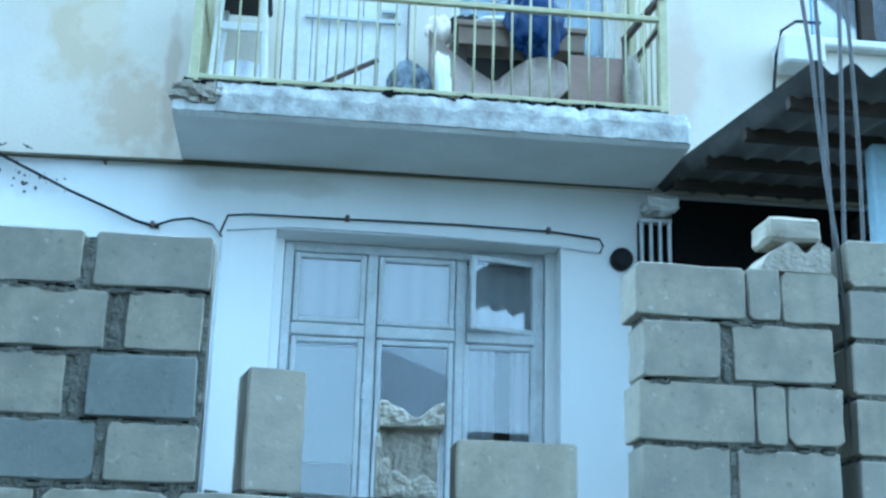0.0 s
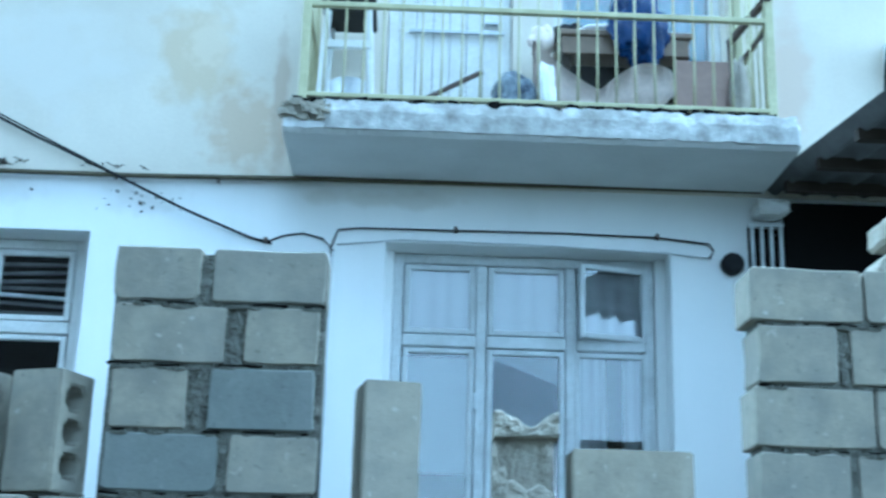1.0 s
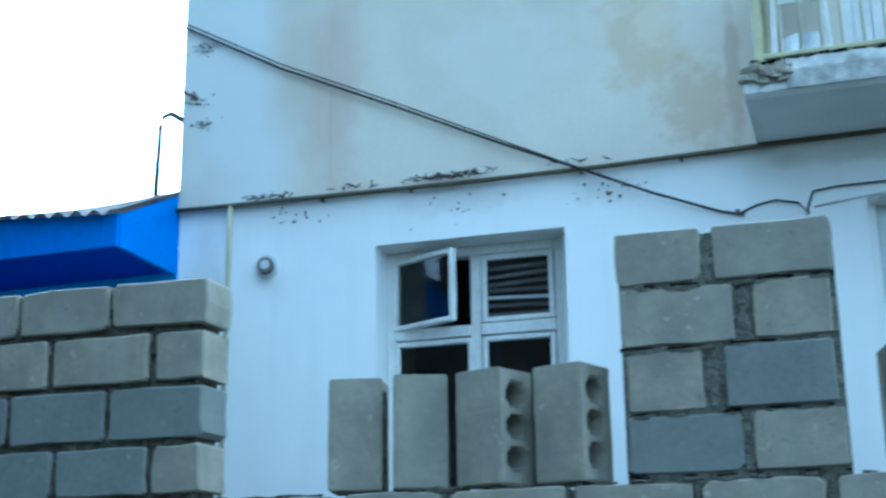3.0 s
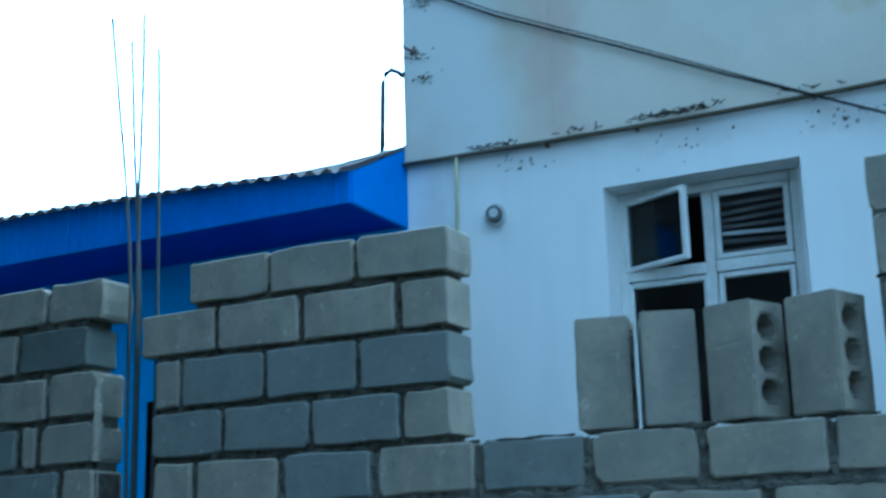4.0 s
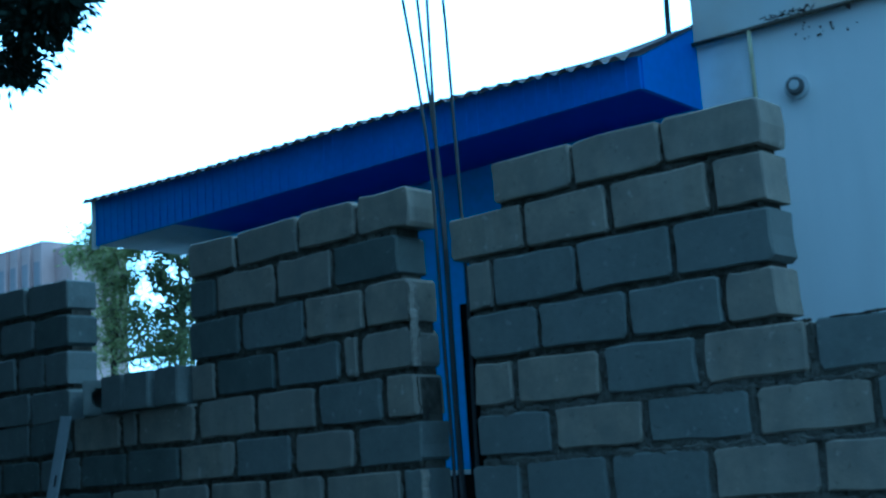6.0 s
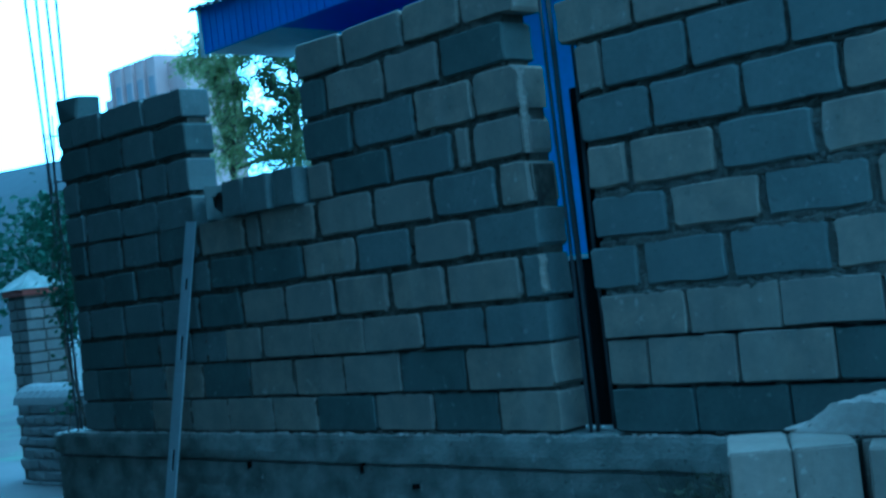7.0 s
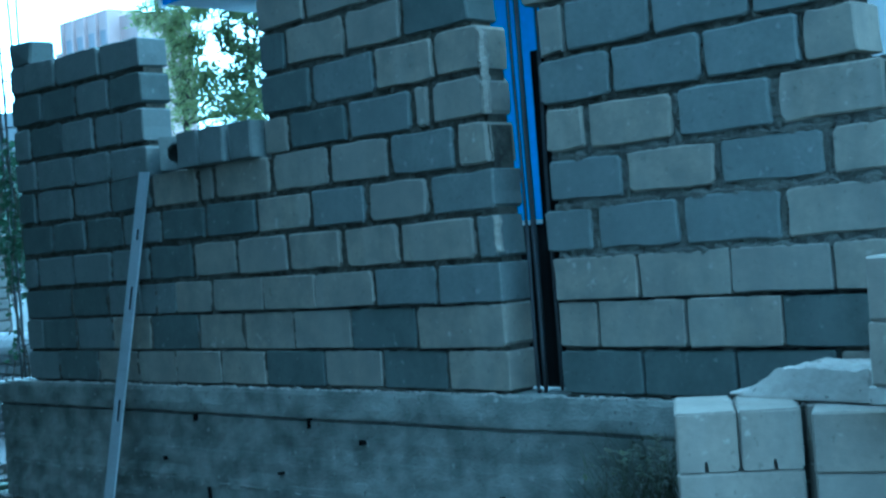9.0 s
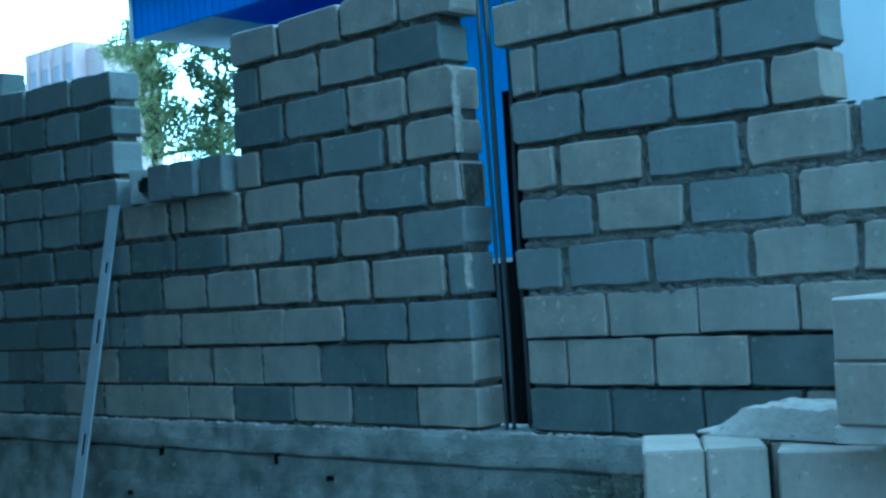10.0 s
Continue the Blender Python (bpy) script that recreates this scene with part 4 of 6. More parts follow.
rubble(bmf, 0.022, 5, 22)
part("flashing", bmf, PAINT_WHITE, can, "crumpled white flashing")
for x in (2.66, 3.9):
    bm = boxes((x, x + 0.085, 0.86, 0.945, 0.0, 3.62), bevel=0.008)
    part("post", bm, TIN, can, "pale blue metal post")
# black sheet before the wall: canopy shade put into its colour
part("back_board", boxes((2.09, 4.1, 1.88, 1.925, 0.0, 3.66)), NEAR_BLACK, can, "near-black sheet standing in for the shade under the canopy")
grille = base_at("grille", 2.0, 1.9, 3.35, "small grey barred grille under the canopy's corner", "grille")
part("top_frame", boxes((1.915, 2.08, 1.88, 1.925, 3.535, 3.55)), PAINT_GREY, grille)
part("bottom_frame", boxes((1.915, 2.08, 1.88, 1.925, 2.9, 2.92)), PAINT_GREY, grille)
for k in range(4):
    part("bar", boxes((1.918 + 0.047 * k, 1.933 + 0.047 * k, 1.885, 1.905, 2.92, 3.535)), PAINT_GREY, grille)
# black backing paints the darkness of the opening behind the bars
part("backing", boxes((1.915, 2.08, 1.931, 1.9385, 2.92, 3.545)), NEAR_BLACK, grille)

# ---- reinforcing bars ----
def rebar_cage(x, y, z0, label, lines, ties=()):
    """Bars, each along its own bent line of (x, z), and stirrups round them."""
    cage = base_at("rebar_cage", x, y, z0, label, "rebar")
    for k, line in enumerate(lines):
        zs = [p[1] for p in line]
        bm = bmesh.new()
        dy = (-0.04, 0.03, -0.02, 0.045)[k % 4]
        pts = [(float(np.interp(z, zs, [p[0] for p in line])) + 0.003 * math.sin(z * 5 + k), y + dy, z) for z in np.linspace(z0, zs[-1], 16)]
        tube(bm, pts, 0.0085, 6)
        part("bar", bm, REBAR, cage, smooth=True)
    for z in ties:
        bm = bmesh.new()
        c = [(x + dx * 1.15, y + dy * 1.15, z + 0.01 * k) for k, (dx, dy) in enumerate(((-0.055, -0.06), (0.055, -0.06), (0.055, 0.07), (-0.055, 0.07), (-0.055, -0.06)))]
        tube(bm, c, 0.004, 5)
        part("stirrup", bm, REBAR, cage)
    return cage


rebar_cage(-3.765, 0.10, 0.79, "bare rusty reinforcing bars rising from the gap in the block wall",
           [[(-3.785, 0.79), (-3.788, 1.8), (-3.800, 2.78), (-3.852, 3.30), (-3.958, 4.01)], [(-3.80, 0.79), (-3.80, 2.0), (-3.808, 2.78), (-3.852, 3.30), (-3.900, 3.91)],
            [(-3.765, 0.79), (-3.778, 2.80), (-3.782, 3.30), (-3.784, 4.0)], [(-3.73, 0.79), (-3.716, 2.76), (-3.732, 3.28), (-3.750, 3.85)]])
rebar_cage(2.125, 0.10, 0.79, "bare reinforcing bars standing between two block piers",
           [[(2.175, 0.79), (2.13, 2.82), (2.093, 3.19), (2.07, 3.63), (1.99, 4.3)], [(2.16, 0.79), (2.155, 2.82), (2.144, 2.98), (2.138, 3.41), (2.11, 4.4)],
            [(2.15, 0.79), (2.159, 2.82), (2.172, 3.09), (2.181, 3.42), (2.21, 4.4)], [(2.19, 0.79), (2.24, 2.74), (2.268, 2.99), (2.263, 3.42), (2.25, 4.4)]])
rebar_cage(-8.07, 0.10, 0.79, "rusty reinforcing cage with stirrups at the wall's end",
           [[(-8.12, 0.79), (-8.16, 2.6), (-8.26, 4.3)], [(-8.02, 0.79), (-8.04, 2.6), (-8.09, 4.1)], [(-8.11, 0.79), (-8.12, 4.3)], [(-8.01, 0.79), (-8.0, 2.6), (-7.96, 4.2)]],
           (1.0, 1.35, 1.7, 2.05, 2.4, 2.7))


# ---- loose hollow blocks ----
def hollow_block(m, label, seed, material=BLOCK, cores=True):
    """A hollow block 0.39 x 0.19 x 0.188 with three square cores through it; m sets it in place. Local: length along z, cores along x."""
    bm = bmesh.new()
    L, W, H, c = 0.39, 0.19, 0.188, 0.033
    ys = [-W / 2, -0.052, 0.052, W / 2]
    zs = [0.0, 0.045, 0.131, 0.152, 0.238, 0.259, 0.345, L]
    verts = {}
    for i, x in enumerate((-H / 2, H / 2)):
        for j, y in enumerate(ys):
            for k, z in enumerate(zs):
                verts[i, j, k] = bm.verts.new((x, y, z))
    hole = {(1, 1), (1, 3), (1, 5)} if cores else set()
    for i in (0, 1):
        for j in range(3):
            for k in range(7):
                if (j, k) not in hole or i == 0:
                    f = [verts[i, j, k], verts[i, j + 1, k], verts[i, j + 1, k + 1], verts[i, j, k + 1]]
                    bm.faces.new(f if i else f[::-1])
    for j, k in hole:
        ring = [(j, k), (j + 1, k), (j + 1, k + 1), (j, k + 1)]
        for a, b in zip(ring, ring[1:] + ring[:1]):
            bm.faces.new((verts[0, *a], verts[0, *b], verts[1, *b], verts[1, *a]))
    for k in range(7):
        for j in (0, 3):
            bm.faces.new((verts[0, j, k], verts[1, j, k], verts[1, j, k + 1], verts[0, j, k + 1]))
    for j in range(3):
        for k in (0, 7):
            bm.faces.new((verts[0, j, k], verts[0, j + 1, k], verts[1, j + 1, k], verts[1, j, k]))
    bmesh.ops.recalc_face_normals(bm, faces=bm.faces)
    if cores:
        inner = [e for e in bm.edges if abs(e.verts[0].co.x - e.verts[1].co.x) > 0.1 and all(abs(v.co.y) < 0.06 and 0.01 < v.co.z < 0.38 for v in e.verts)]
        bmesh.ops.bevel(bm, geom=inner, offset=0.020, segments=3, affect="EDGES")
    sharp = [e for e in bm.edges if len(e.link_faces) == 2 and e.calc_face_angle(0) > 1]
    bmesh.ops.bevel(bm, geom=sharp, offset=0.006, segments=2, affect="EDGES")
    rubble(bm, 0.003, seed, 25)
    me = finish(bm, "hollow_block", material)
    ob = new("hollow_block", me)
    ob.matrix_world = m
    return tagged(ob, label, "concrete block", "loose hollow blocks")


UP = 1.968
# four blocks standing on end on the sill course, their cores facing sideways
for x, y, rz, s in ((-1.67, 0.114, 13, 1), (-1.444, 0.121, 20, 2), (-1.17, 0.10, -22, 3), (-0.898, 0.10, -21, 4)):
    hollow_block(pose(x, y, UP, 0, 0, rz), "hollow concrete block stood on end on the unfinished window sill", s)
hollow_block(pose(0.196, 0.115, UP, 0, 0, 12), "rough concrete block stood on end before the grey window", 6, BLOCK_DUST, False)
hollow_block(Matrix.Translation((0.795, 0.098, UP + 0.094)) @ Matrix.Rotation(radians(90), 4, "Y"), "concrete block laid flat on the window sill course", 7, BLOCK_DUST, False)
# loose blocks lying crosswise in the far opening
for x, y, rz, s in ((-6.31, 0.0, -37, 11), (-5.98, -0.06, -3, 12), (-5.76, -0.07, 2, 13), (-5.54, -0.05, -2, 14)):
    m = Matrix.Translation((x, y, UP + 0.088)) @ Matrix.Rotation(radians(rz), 4, "Z") @ Matrix.Rotation(radians(-90), 4, "X")
    hollow_block(m, "loose hollow block lying crosswise in the wall opening", s, BLOCK_BLUE, s == 11)

# block and broken piece on the right pier
cap = boxes((1.853, 2.048, 0.0, 0.17, 2.885, 2.975), bevel=0.014)
bmesh.ops.subdivide_edges(cap, edges=cap.edges[:], cuts=2, use_grid_fill=True)
rubble(cap, 0.007, 4, 18)
thing("half_block", cap, BLOCK_DUST, "broken half block balanced on the pier", "concrete block")
bm = bmesh.new()
NQ = 24
front = []
for i in range(NQ + 1):
    x = 1.825 + 0.245 * i / NQ
    z = float(np.interp(x, [1.825, 1.85, 1.925, 1.945, 1.985, 2.03, 2.055, 2.07], [2.79, 2.835, 2.882, 2.875, 2.838, 2.888, 2.875, 2.86])) + 0.006 * noise.noise(Vector((i * 0.9, 0, 0)))
    front.append([bm.verts.new((x, -0.004, 2.775)), bm.verts.new((x, -0.006, z)), bm.verts.new((x, 0.19, z + 0.006)), bm.verts.new((x, 0.19, 2.775))])
for q, w in zip(front, front[1:]):
    for k in range(4):
        bm.faces.new((q[k], q[(k + 1) % 4], w[(k + 1) % 4], w[k]))
bm.faces.new(front[0])
bm.faces.new(front[-1])
thing("broken_block", bm, BROKEN, "broken hollow block piece with open core edges", "concrete block")

shard = base_at("broken_block", 0.645, 0.09, UP, "hollow block stood on end, its front shell broken open", "concrete block")
def crumbly(x0, x1, y0, y1, z_low, z_high, name, seed, label=""):
    """A rough piece between two height profiles over x."""
    bm = bmesh.new()
    n, m = 18, 9
    rows = []
    for i in range(n + 1):
        u = i / n
        x = x0 + (x1 - x0) * u
        a, b = z_low(u), z_high(u)
        front = []
        for k in range(m + 1):
            z = a + (b - a) * k / m
            q = Vector((x * 30, z * 30, seed))
            front.append((x, y0 + 0.010 * noise.noise(q) + 0.006 * noise.noise(q * 2.7) + (0.006 if k in (0, m) else 0), z))
        rows.append([bm.verts.new(p) for p in front + [(x, (y0 + y1) / 2, b + 0.004 * noise.noise(Vector((x * 60, seed, 1)))), (x, y1, b), (x, y1, a)]])
    L = m + 4
    for q, w in zip(rows, rows[1:]):
        for k in range(L):
            bm.faces.new((q[k], q[(k + 1) % L], w[(k + 1) % L], w[k]))
    bm.faces.new(rows[0])
    bm.faces.new(rows[-1])
    bmesh.ops.recalc_face_normals(bm, faces=bm.faces)
    return part(name, bm, BROKEN, shard, label)


crumbly(0.548, 0.755, 0.03, 0.19, lambda u: 2.192, lambda u: 2.278 - 0.055 * math.exp(-((u - 0.56) / 0.24) ** 2) - (0.01 if 0.15 < u < 0.3 else 0), "broken_top", 3.1, "ragged top web with a notch")
crumbly(0.552, 0.745, 0.10, 0.19, lambda u: UP, lambda u: 2.192, "core_wall", 5.3)
crumbly(0.540, 0.585, 0.02, 0.10, lambda u: UP, lambda u: 2.165 - 0.10 * u + 0.02 * math.sin(u * 9), "broken_shell", 7.7, "crumbled remains of the front shell")
crumbly(0.585, 0.740, 0.035, 0.10, lambda u: UP, lambda u: 2.045 - 0.02 * u + 0.012 * math.sin(u * 11), "broken_shell", 9.2, "crumbled remains of the front shell")

# ---- stacked pile of new blocks before the wall ----
def stacked(cx, cy, z, rz, lx, ly, label="new pale concrete block in the stacked pile", seed=0, notch=False):
    bm = bmesh.new()
    if notch:
        # end face with a small moulding notch at its foot
        o = 0.015 * math.sin(seed)
        prof = [(-lx / 2, 0), (o - 0.007, 0), (o - 0.004, 0.032), (o + 0.004, 0.032), (o + 0.007, 0), (lx / 2, 0), (lx / 2, 0.187), (-lx / 2, 0.187)]
        ends = [[bm.verts.new((x, y, z)) for x, z in prof] for y in (-ly / 2, ly / 2)]
        for k in range(8):
            bm.faces.new((ends[0][k], ends[0][(k + 1) % 8], ends[1][(k + 1) % 8], ends[1][k]))
        bm.faces.new(ends[0][::-1])
        bm.faces.new(ends[1])
        bmesh.ops.recalc_face_normals(bm, faces=bm.faces)
        outer = [e for e in bm.edges if all(abs(v.co.x - o) > 0.02 for v in e.verts) and e.calc_face_angle(0) > 1]
        bmesh.ops.bevel(bm, geom=outer, offset=0.007, segments=2, affect="EDGES")
    else:
        box(bm, -lx / 2, lx / 2, -ly / 2, ly / 2, 0, 0.187, 0.007)
    rubble(bm, 0.004, seed, 26)
    ob = new("stacked_block", finish(bm, "stacked_block", BLOCK_NEW))
    ob.matrix_world = pose(cx, cy, z, 0, 0, rz)
    return tagged(ob, label, "concrete block", "pile of new blocks")


PA = 33.0
ux, uy = math.cos(radians(PA)), math.sin(radians(PA))
vx, vy = -uy, ux
ox, oy = -2.565, -0.775


def at_pile(u, v):
    return ox + u * ux + v * vx, oy + u * uy + v * vy


seed = 30
for layer in range(4):
    z = 0.865 - 0.19 * (layer + 1)
    if z < -0.1:
        break
    for row in range(2):
        if layer % 2 == 0:
            cells = [(0.097 + 0.196 * k, 0.195 + 0.395 * row, 0.19, 0.388) for k in range(2)]
        else:
            cells = [(0.195, 0.097 + 0.395 * row + 0.196 * k, 0.388, 0.19) for k in range(2)]
        for u, v, lx, ly in cells:
            seed += 1
            x, y = at_pile(u, v)
            if y < -0.24:
                stacked(x, y, z, PA + random.uniform(-0.7, 0.7), lx, ly, seed=seed, notch=layer == 0)
    for u in (0.62, 1.03, 1.44):
        for v in (0.03, 0.23):
            seed += 1
            x, y = at_pile(u, v)
            if y < -0.15:
                stacked(x, y, z - 0.012, PA - 9, 0.388, 0.19, seed=seed)
for layer in range(2):
    for k in range(3):
        seed += 1
        stacked(-1.865 + 0.196 * k, -0.44, 0.94 + 0.19 * layer, -4 + 2 * layer, 0.19, 0.388, seed=seed)
for k in range(2):
    bm = boxes((-1.99 + 0.0, -1.20, -0.62 + 0.28 * k, -0.50 + 0.28 * k, 0.885, 0.938), bevel=0.004)
    thing("plank", bm, SACK, "thin grey board between layers of the block pile", "plank")
sack = base_at("cement_sack", -2.32, -0.235, 0.867, "dusty pale cement sack lying on the block pile", "sack")
bm = bmesh.new()
bmesh.ops.create_grid(bm, x_segments=34, y_segments=22, size=0.5)
for v in bm.verts:
    u, w = v.co.x * 2, v.co.y * 2
    slope = min(1.0, (1 + u) / 0.56) if u < 0 else min(1.0, (1 - u) / 0.15)
    side = min(1.0, max(0.0, (1 - abs(w)) / 0.09)) ** 0.6
    wrinkle = 0.010 * noise.noise(Vector((u * 5, w * 5, 0))) + 0.006 * noise.noise(Vector((u * 14, w * 9, 3)))
    v.co = Vector((-2.30 + 0.26 * u, -0.235 + 0.17 * w - 0.02 * u, 0.868 + (0.088 + wrinkle) * max(0.0, slope) * side))
bmesh.ops.solidify(bm, geom=bm.faces[:], thickness=0.008)
part("body", bm, SACK, sack)
bm = boxes((-2.595, -2.545, -0.385, -0.09, 0.868, 0.880), bevel=0.004)
rubble(bm, 0.004, 3, 12)
part("folded_end", bm, SACK, sack, "flat folded paper end")

# ---- aluminium straightedge leaning on the wall ----
staff = base_at("straightedge", -6.55, -0.4, 0, "long perforated aluminium straightedge leaning on the block wall", "straightedge")
bm = bmesh.new()
zs = [0.0, 0.60, 0.72, 1.22, 1.35, 1.61, 1.67, 1.99]
for k in range(len(zs) - 1):
    if k % 2 == 0:
        box(bm, -0.048, 0.048, -0.004, 0.004, zs[k], zs[k + 1])
    else:
        box(bm, -0.048, -0.016, -0.004, 0.004, zs[k], zs[k + 1])
        box(bm, 0.016, 0.048, -0.004, 0.004, zs[k], zs[k + 1])
bmesh.ops.remove_doubles(bm, verts=bm.verts, dist=0.0005)
bot, top = Vector((-6.62, -0.33, 0.02)), Vector((-6.44, -0.022, 1.98))
zax = (top - bot).normalized()
xax = Vector((1, 0, 0)) - zax * zax.x
xax.normalize()
yax = zax.cross(xax)
lm = Matrix((xax, yax, zax)).transposed().to_4x4()
lm.translation = bot
bmesh.ops.transform(bm, matrix=lm, verts=bm.verts)
part("profile", bm, STEEL, staff)
bm = boxes((-0.04, 0.04, 0.0045, 0.0065, 0.5, 1.8))
bmesh.ops.transform(bm, matrix=lm, verts=bm.verts)
part("web", bm, CABLE, staff)


# ---- trees and weeds ----
def leafy(name, trunk, radii, clumps, leaf, per, size, label, material, seed, droop=0.0):
    """Trunk with limbs to each clump, and many small leaves round the limb ends."""
    rnd = random.Random(seed)
    t = base_at(name, *trunk[0], label, "tree")
    bm = bmesh.new()
    tube(bm, trunk, radii, 8)
    for cx, cy, cz, r in clumps:
        k = min(range(len(trunk)), key=lambda q: abs(trunk[q][2] - (cz - 0.6 * r - 0.4)))
        a, b = Vector(trunk[k]), Vector((cx, cy, cz))
        mid = a.lerp(b, 0.5) + Vector((rnd.uniform(-0.1, 0.1), rnd.uniform(-0.1, 0.1), 0.15 * r))
        tube(bm, [a, mid, b], [radii[k] * 0.5, radii[k] * 0.3, 0.008], 6)
        for q in range(6):
            d = Vector((rnd.gauss(0, 1), rnd.gauss(0, 1), rnd.gauss(0.2, 0.8))).normalized() * r * 0.9
            tube(bm, [b, b + d * 0.5 + Vector((0, 0, 0.05)), b + d], [0.008, 0.006, 0.003], 4)
    part("trunk", bm, BARK, t, smooth=True)
    vs, fs = [], []
    for cx, cy, cz, r in clumps:
        for q in range(per):
            d = Vector((rnd.gauss(0, 1), rnd.gauss(0, 1), rnd.gauss(0, 1)))
            d = d.normalized() * r * rnd.random() ** 0.45 if rnd.random() < 0.8 else d * r * 0.6
            p = Vector((cx, cy, cz)) + d
            ax = Vector((rnd.gauss(0, 1), rnd.gauss(0, 1), rnd.gauss(-droop, 0.7))).normalized()
            sd = ax.orthogonal().normalized()
            sd = Matrix.Rotation(rnd.uniform(0, 6.28), 3, ax) @ sd
            L, Wd = size * rnd.uniform(0.6, 1.3), size * leaf * rnd.uniform(0.7, 1.2)
            n0 = len(vs)
            up = ax.cross(sd) * Wd * 0.35
            vs += [p, p + ax * L * 0.5 + sd * Wd + up, p + ax * L, p + ax * L * 0.5 - sd * Wd + up]
            fs += [(n0, n0 + 1, n0 + 2), (n0, n0 + 2, n0 + 3)]
    me = bpy.data.meshes.new("crown")
    me.from_pydata([tuple(v) for v in vs], [], fs)
    me.materials.append(material)
    under(new("crown", me), t)
    return t


leafy("willow", [(-9.9, 2.7, 0), (-9.85, 2.75, 1.6), (-9.9, 2.8, 2.7), (-9.85, 2.8, 4.0)], [0.05, 0.04, 0.03, 0.012],
      [(-9.85, 2.7, 2.85, 0.26), (-9.62, 2.7, 2.86, 0.28), (-9.40, 2.7, 2.84, 0.26), (-9.18, 2.75, 2.74, 0.22), (-9.0, 2.75, 2.70, 0.2), (-8.82, 2.75, 2.72, 0.18), (-9.82, 2.7, 3.15, 0.22), (-9.58, 2.7, 3.12, 0.22), (-9.38, 2.7, 3.05, 0.16), (-9.72, 2.7, 3.36, 0.16),
       (-9.90, 2.7, 3.52, 0.14), (-9.55, 2.7, 3.40, 0.14), (-9.78, 2.75, 3.68, 0.14), (-9.50, 2.75, 3.66, 0.12), (-10.1, 2.8, 3.72, 0.14), (-10.4, 2.8, 3.78, 0.16), (-10.0, 2.7, 3.88, 0.12)],
      0.15, 520, 0.058, "slender young tree with narrow yellowing leaves behind the wall", LEAF_PALE, 5, 0.5)
leafy("young_tree", [(-9.1, 2.9, 0), (-9.15, 2.9, 1.8), (-9.12, 2.95, 3.0), (-9.15, 2.95, 3.9)], [0.045, 0.04, 0.02, 0.010],
      [(-9.05, 2.9, 2.92, 0.20), (-9.00, 2.9, 3.14, 0.20), (-9.16, 2.9, 3.24, 0.15), (-8.96, 2.9, 3.40, 0.17), (-9.10, 2.9, 3.56, 0.14), (-9.28, 2.9, 3.62, 0.13), (-9.42, 2.9, 3.46, 0.10), (-9.32, 2.9, 3.34, 0.11), (-9.28, 2.9, 3.06, 0.13),
       (-9.36, 2.9, 3.82, 0.12), (-8.98, 2.9, 3.74, 0.14), (-9.14, 2.9, 3.94, 0.13), (-9.25, 2.9, 2.82, 0.16), (-8.86, 2.9, 2.95, 0.18), (-8.84, 2.9, 3.2, 0.16), (-8.95, 2.9, 2.78, 0.18), (-8.82, 2.9, 3.5, 0.13)],
      0.22, 270, 0.056, "young broad-leaved tree with gaps of sky behind the wall", LEAF_OLIVE, 8, 0.2)
leafy("garden_tree", [(-21.5, 7.0, 0), (-21.4, 7.0, 1.5), (-21.3, 7.1, 3.0)], [0.18, 0.14, 0.06],
      [(-21.5, 7.0, 2.0, 0.9), (-21.0, 7.2, 2.6, 0.8), (-22.2, 7.0, 2.4, 0.9), (-21.6, 7.3, 3.3, 0.6), (-20.4, 7.0, 1.8, 0.8), (-23.0, 7.3, 3.0, 1.0)],
      0.4, 420, 0.16, "bushy green garden tree far behind the gate pillar", LEAF_GREEN, 12, 0.1)
# tall conifer, branches hanging into view from above; unseen crown thickened to shade wall
CX, CY = -9.9, -3.3
conifer = base_at("conifer", CX, CY, 0, "tall dark conifer with hanging branches over the lane", "tree")
bm = bmesh.new()
tube(bm, [(CX, CY, 0), (CX, CY, 3), (CX + 0.05, CY, 6), (CX + 0.1, CY, 11.5)], [0.26, 0.22, 0.16, 0.04], 10)
rnd = random.Random(77)
vs, fs = [], []
extra = [(Vector((CX, CY, 6.4)), Vector((-3.35, -1.54, 3.43))), (Vector((CX, CY, 6.2)), Vector((-4.13, -1.54, 3.33)))]
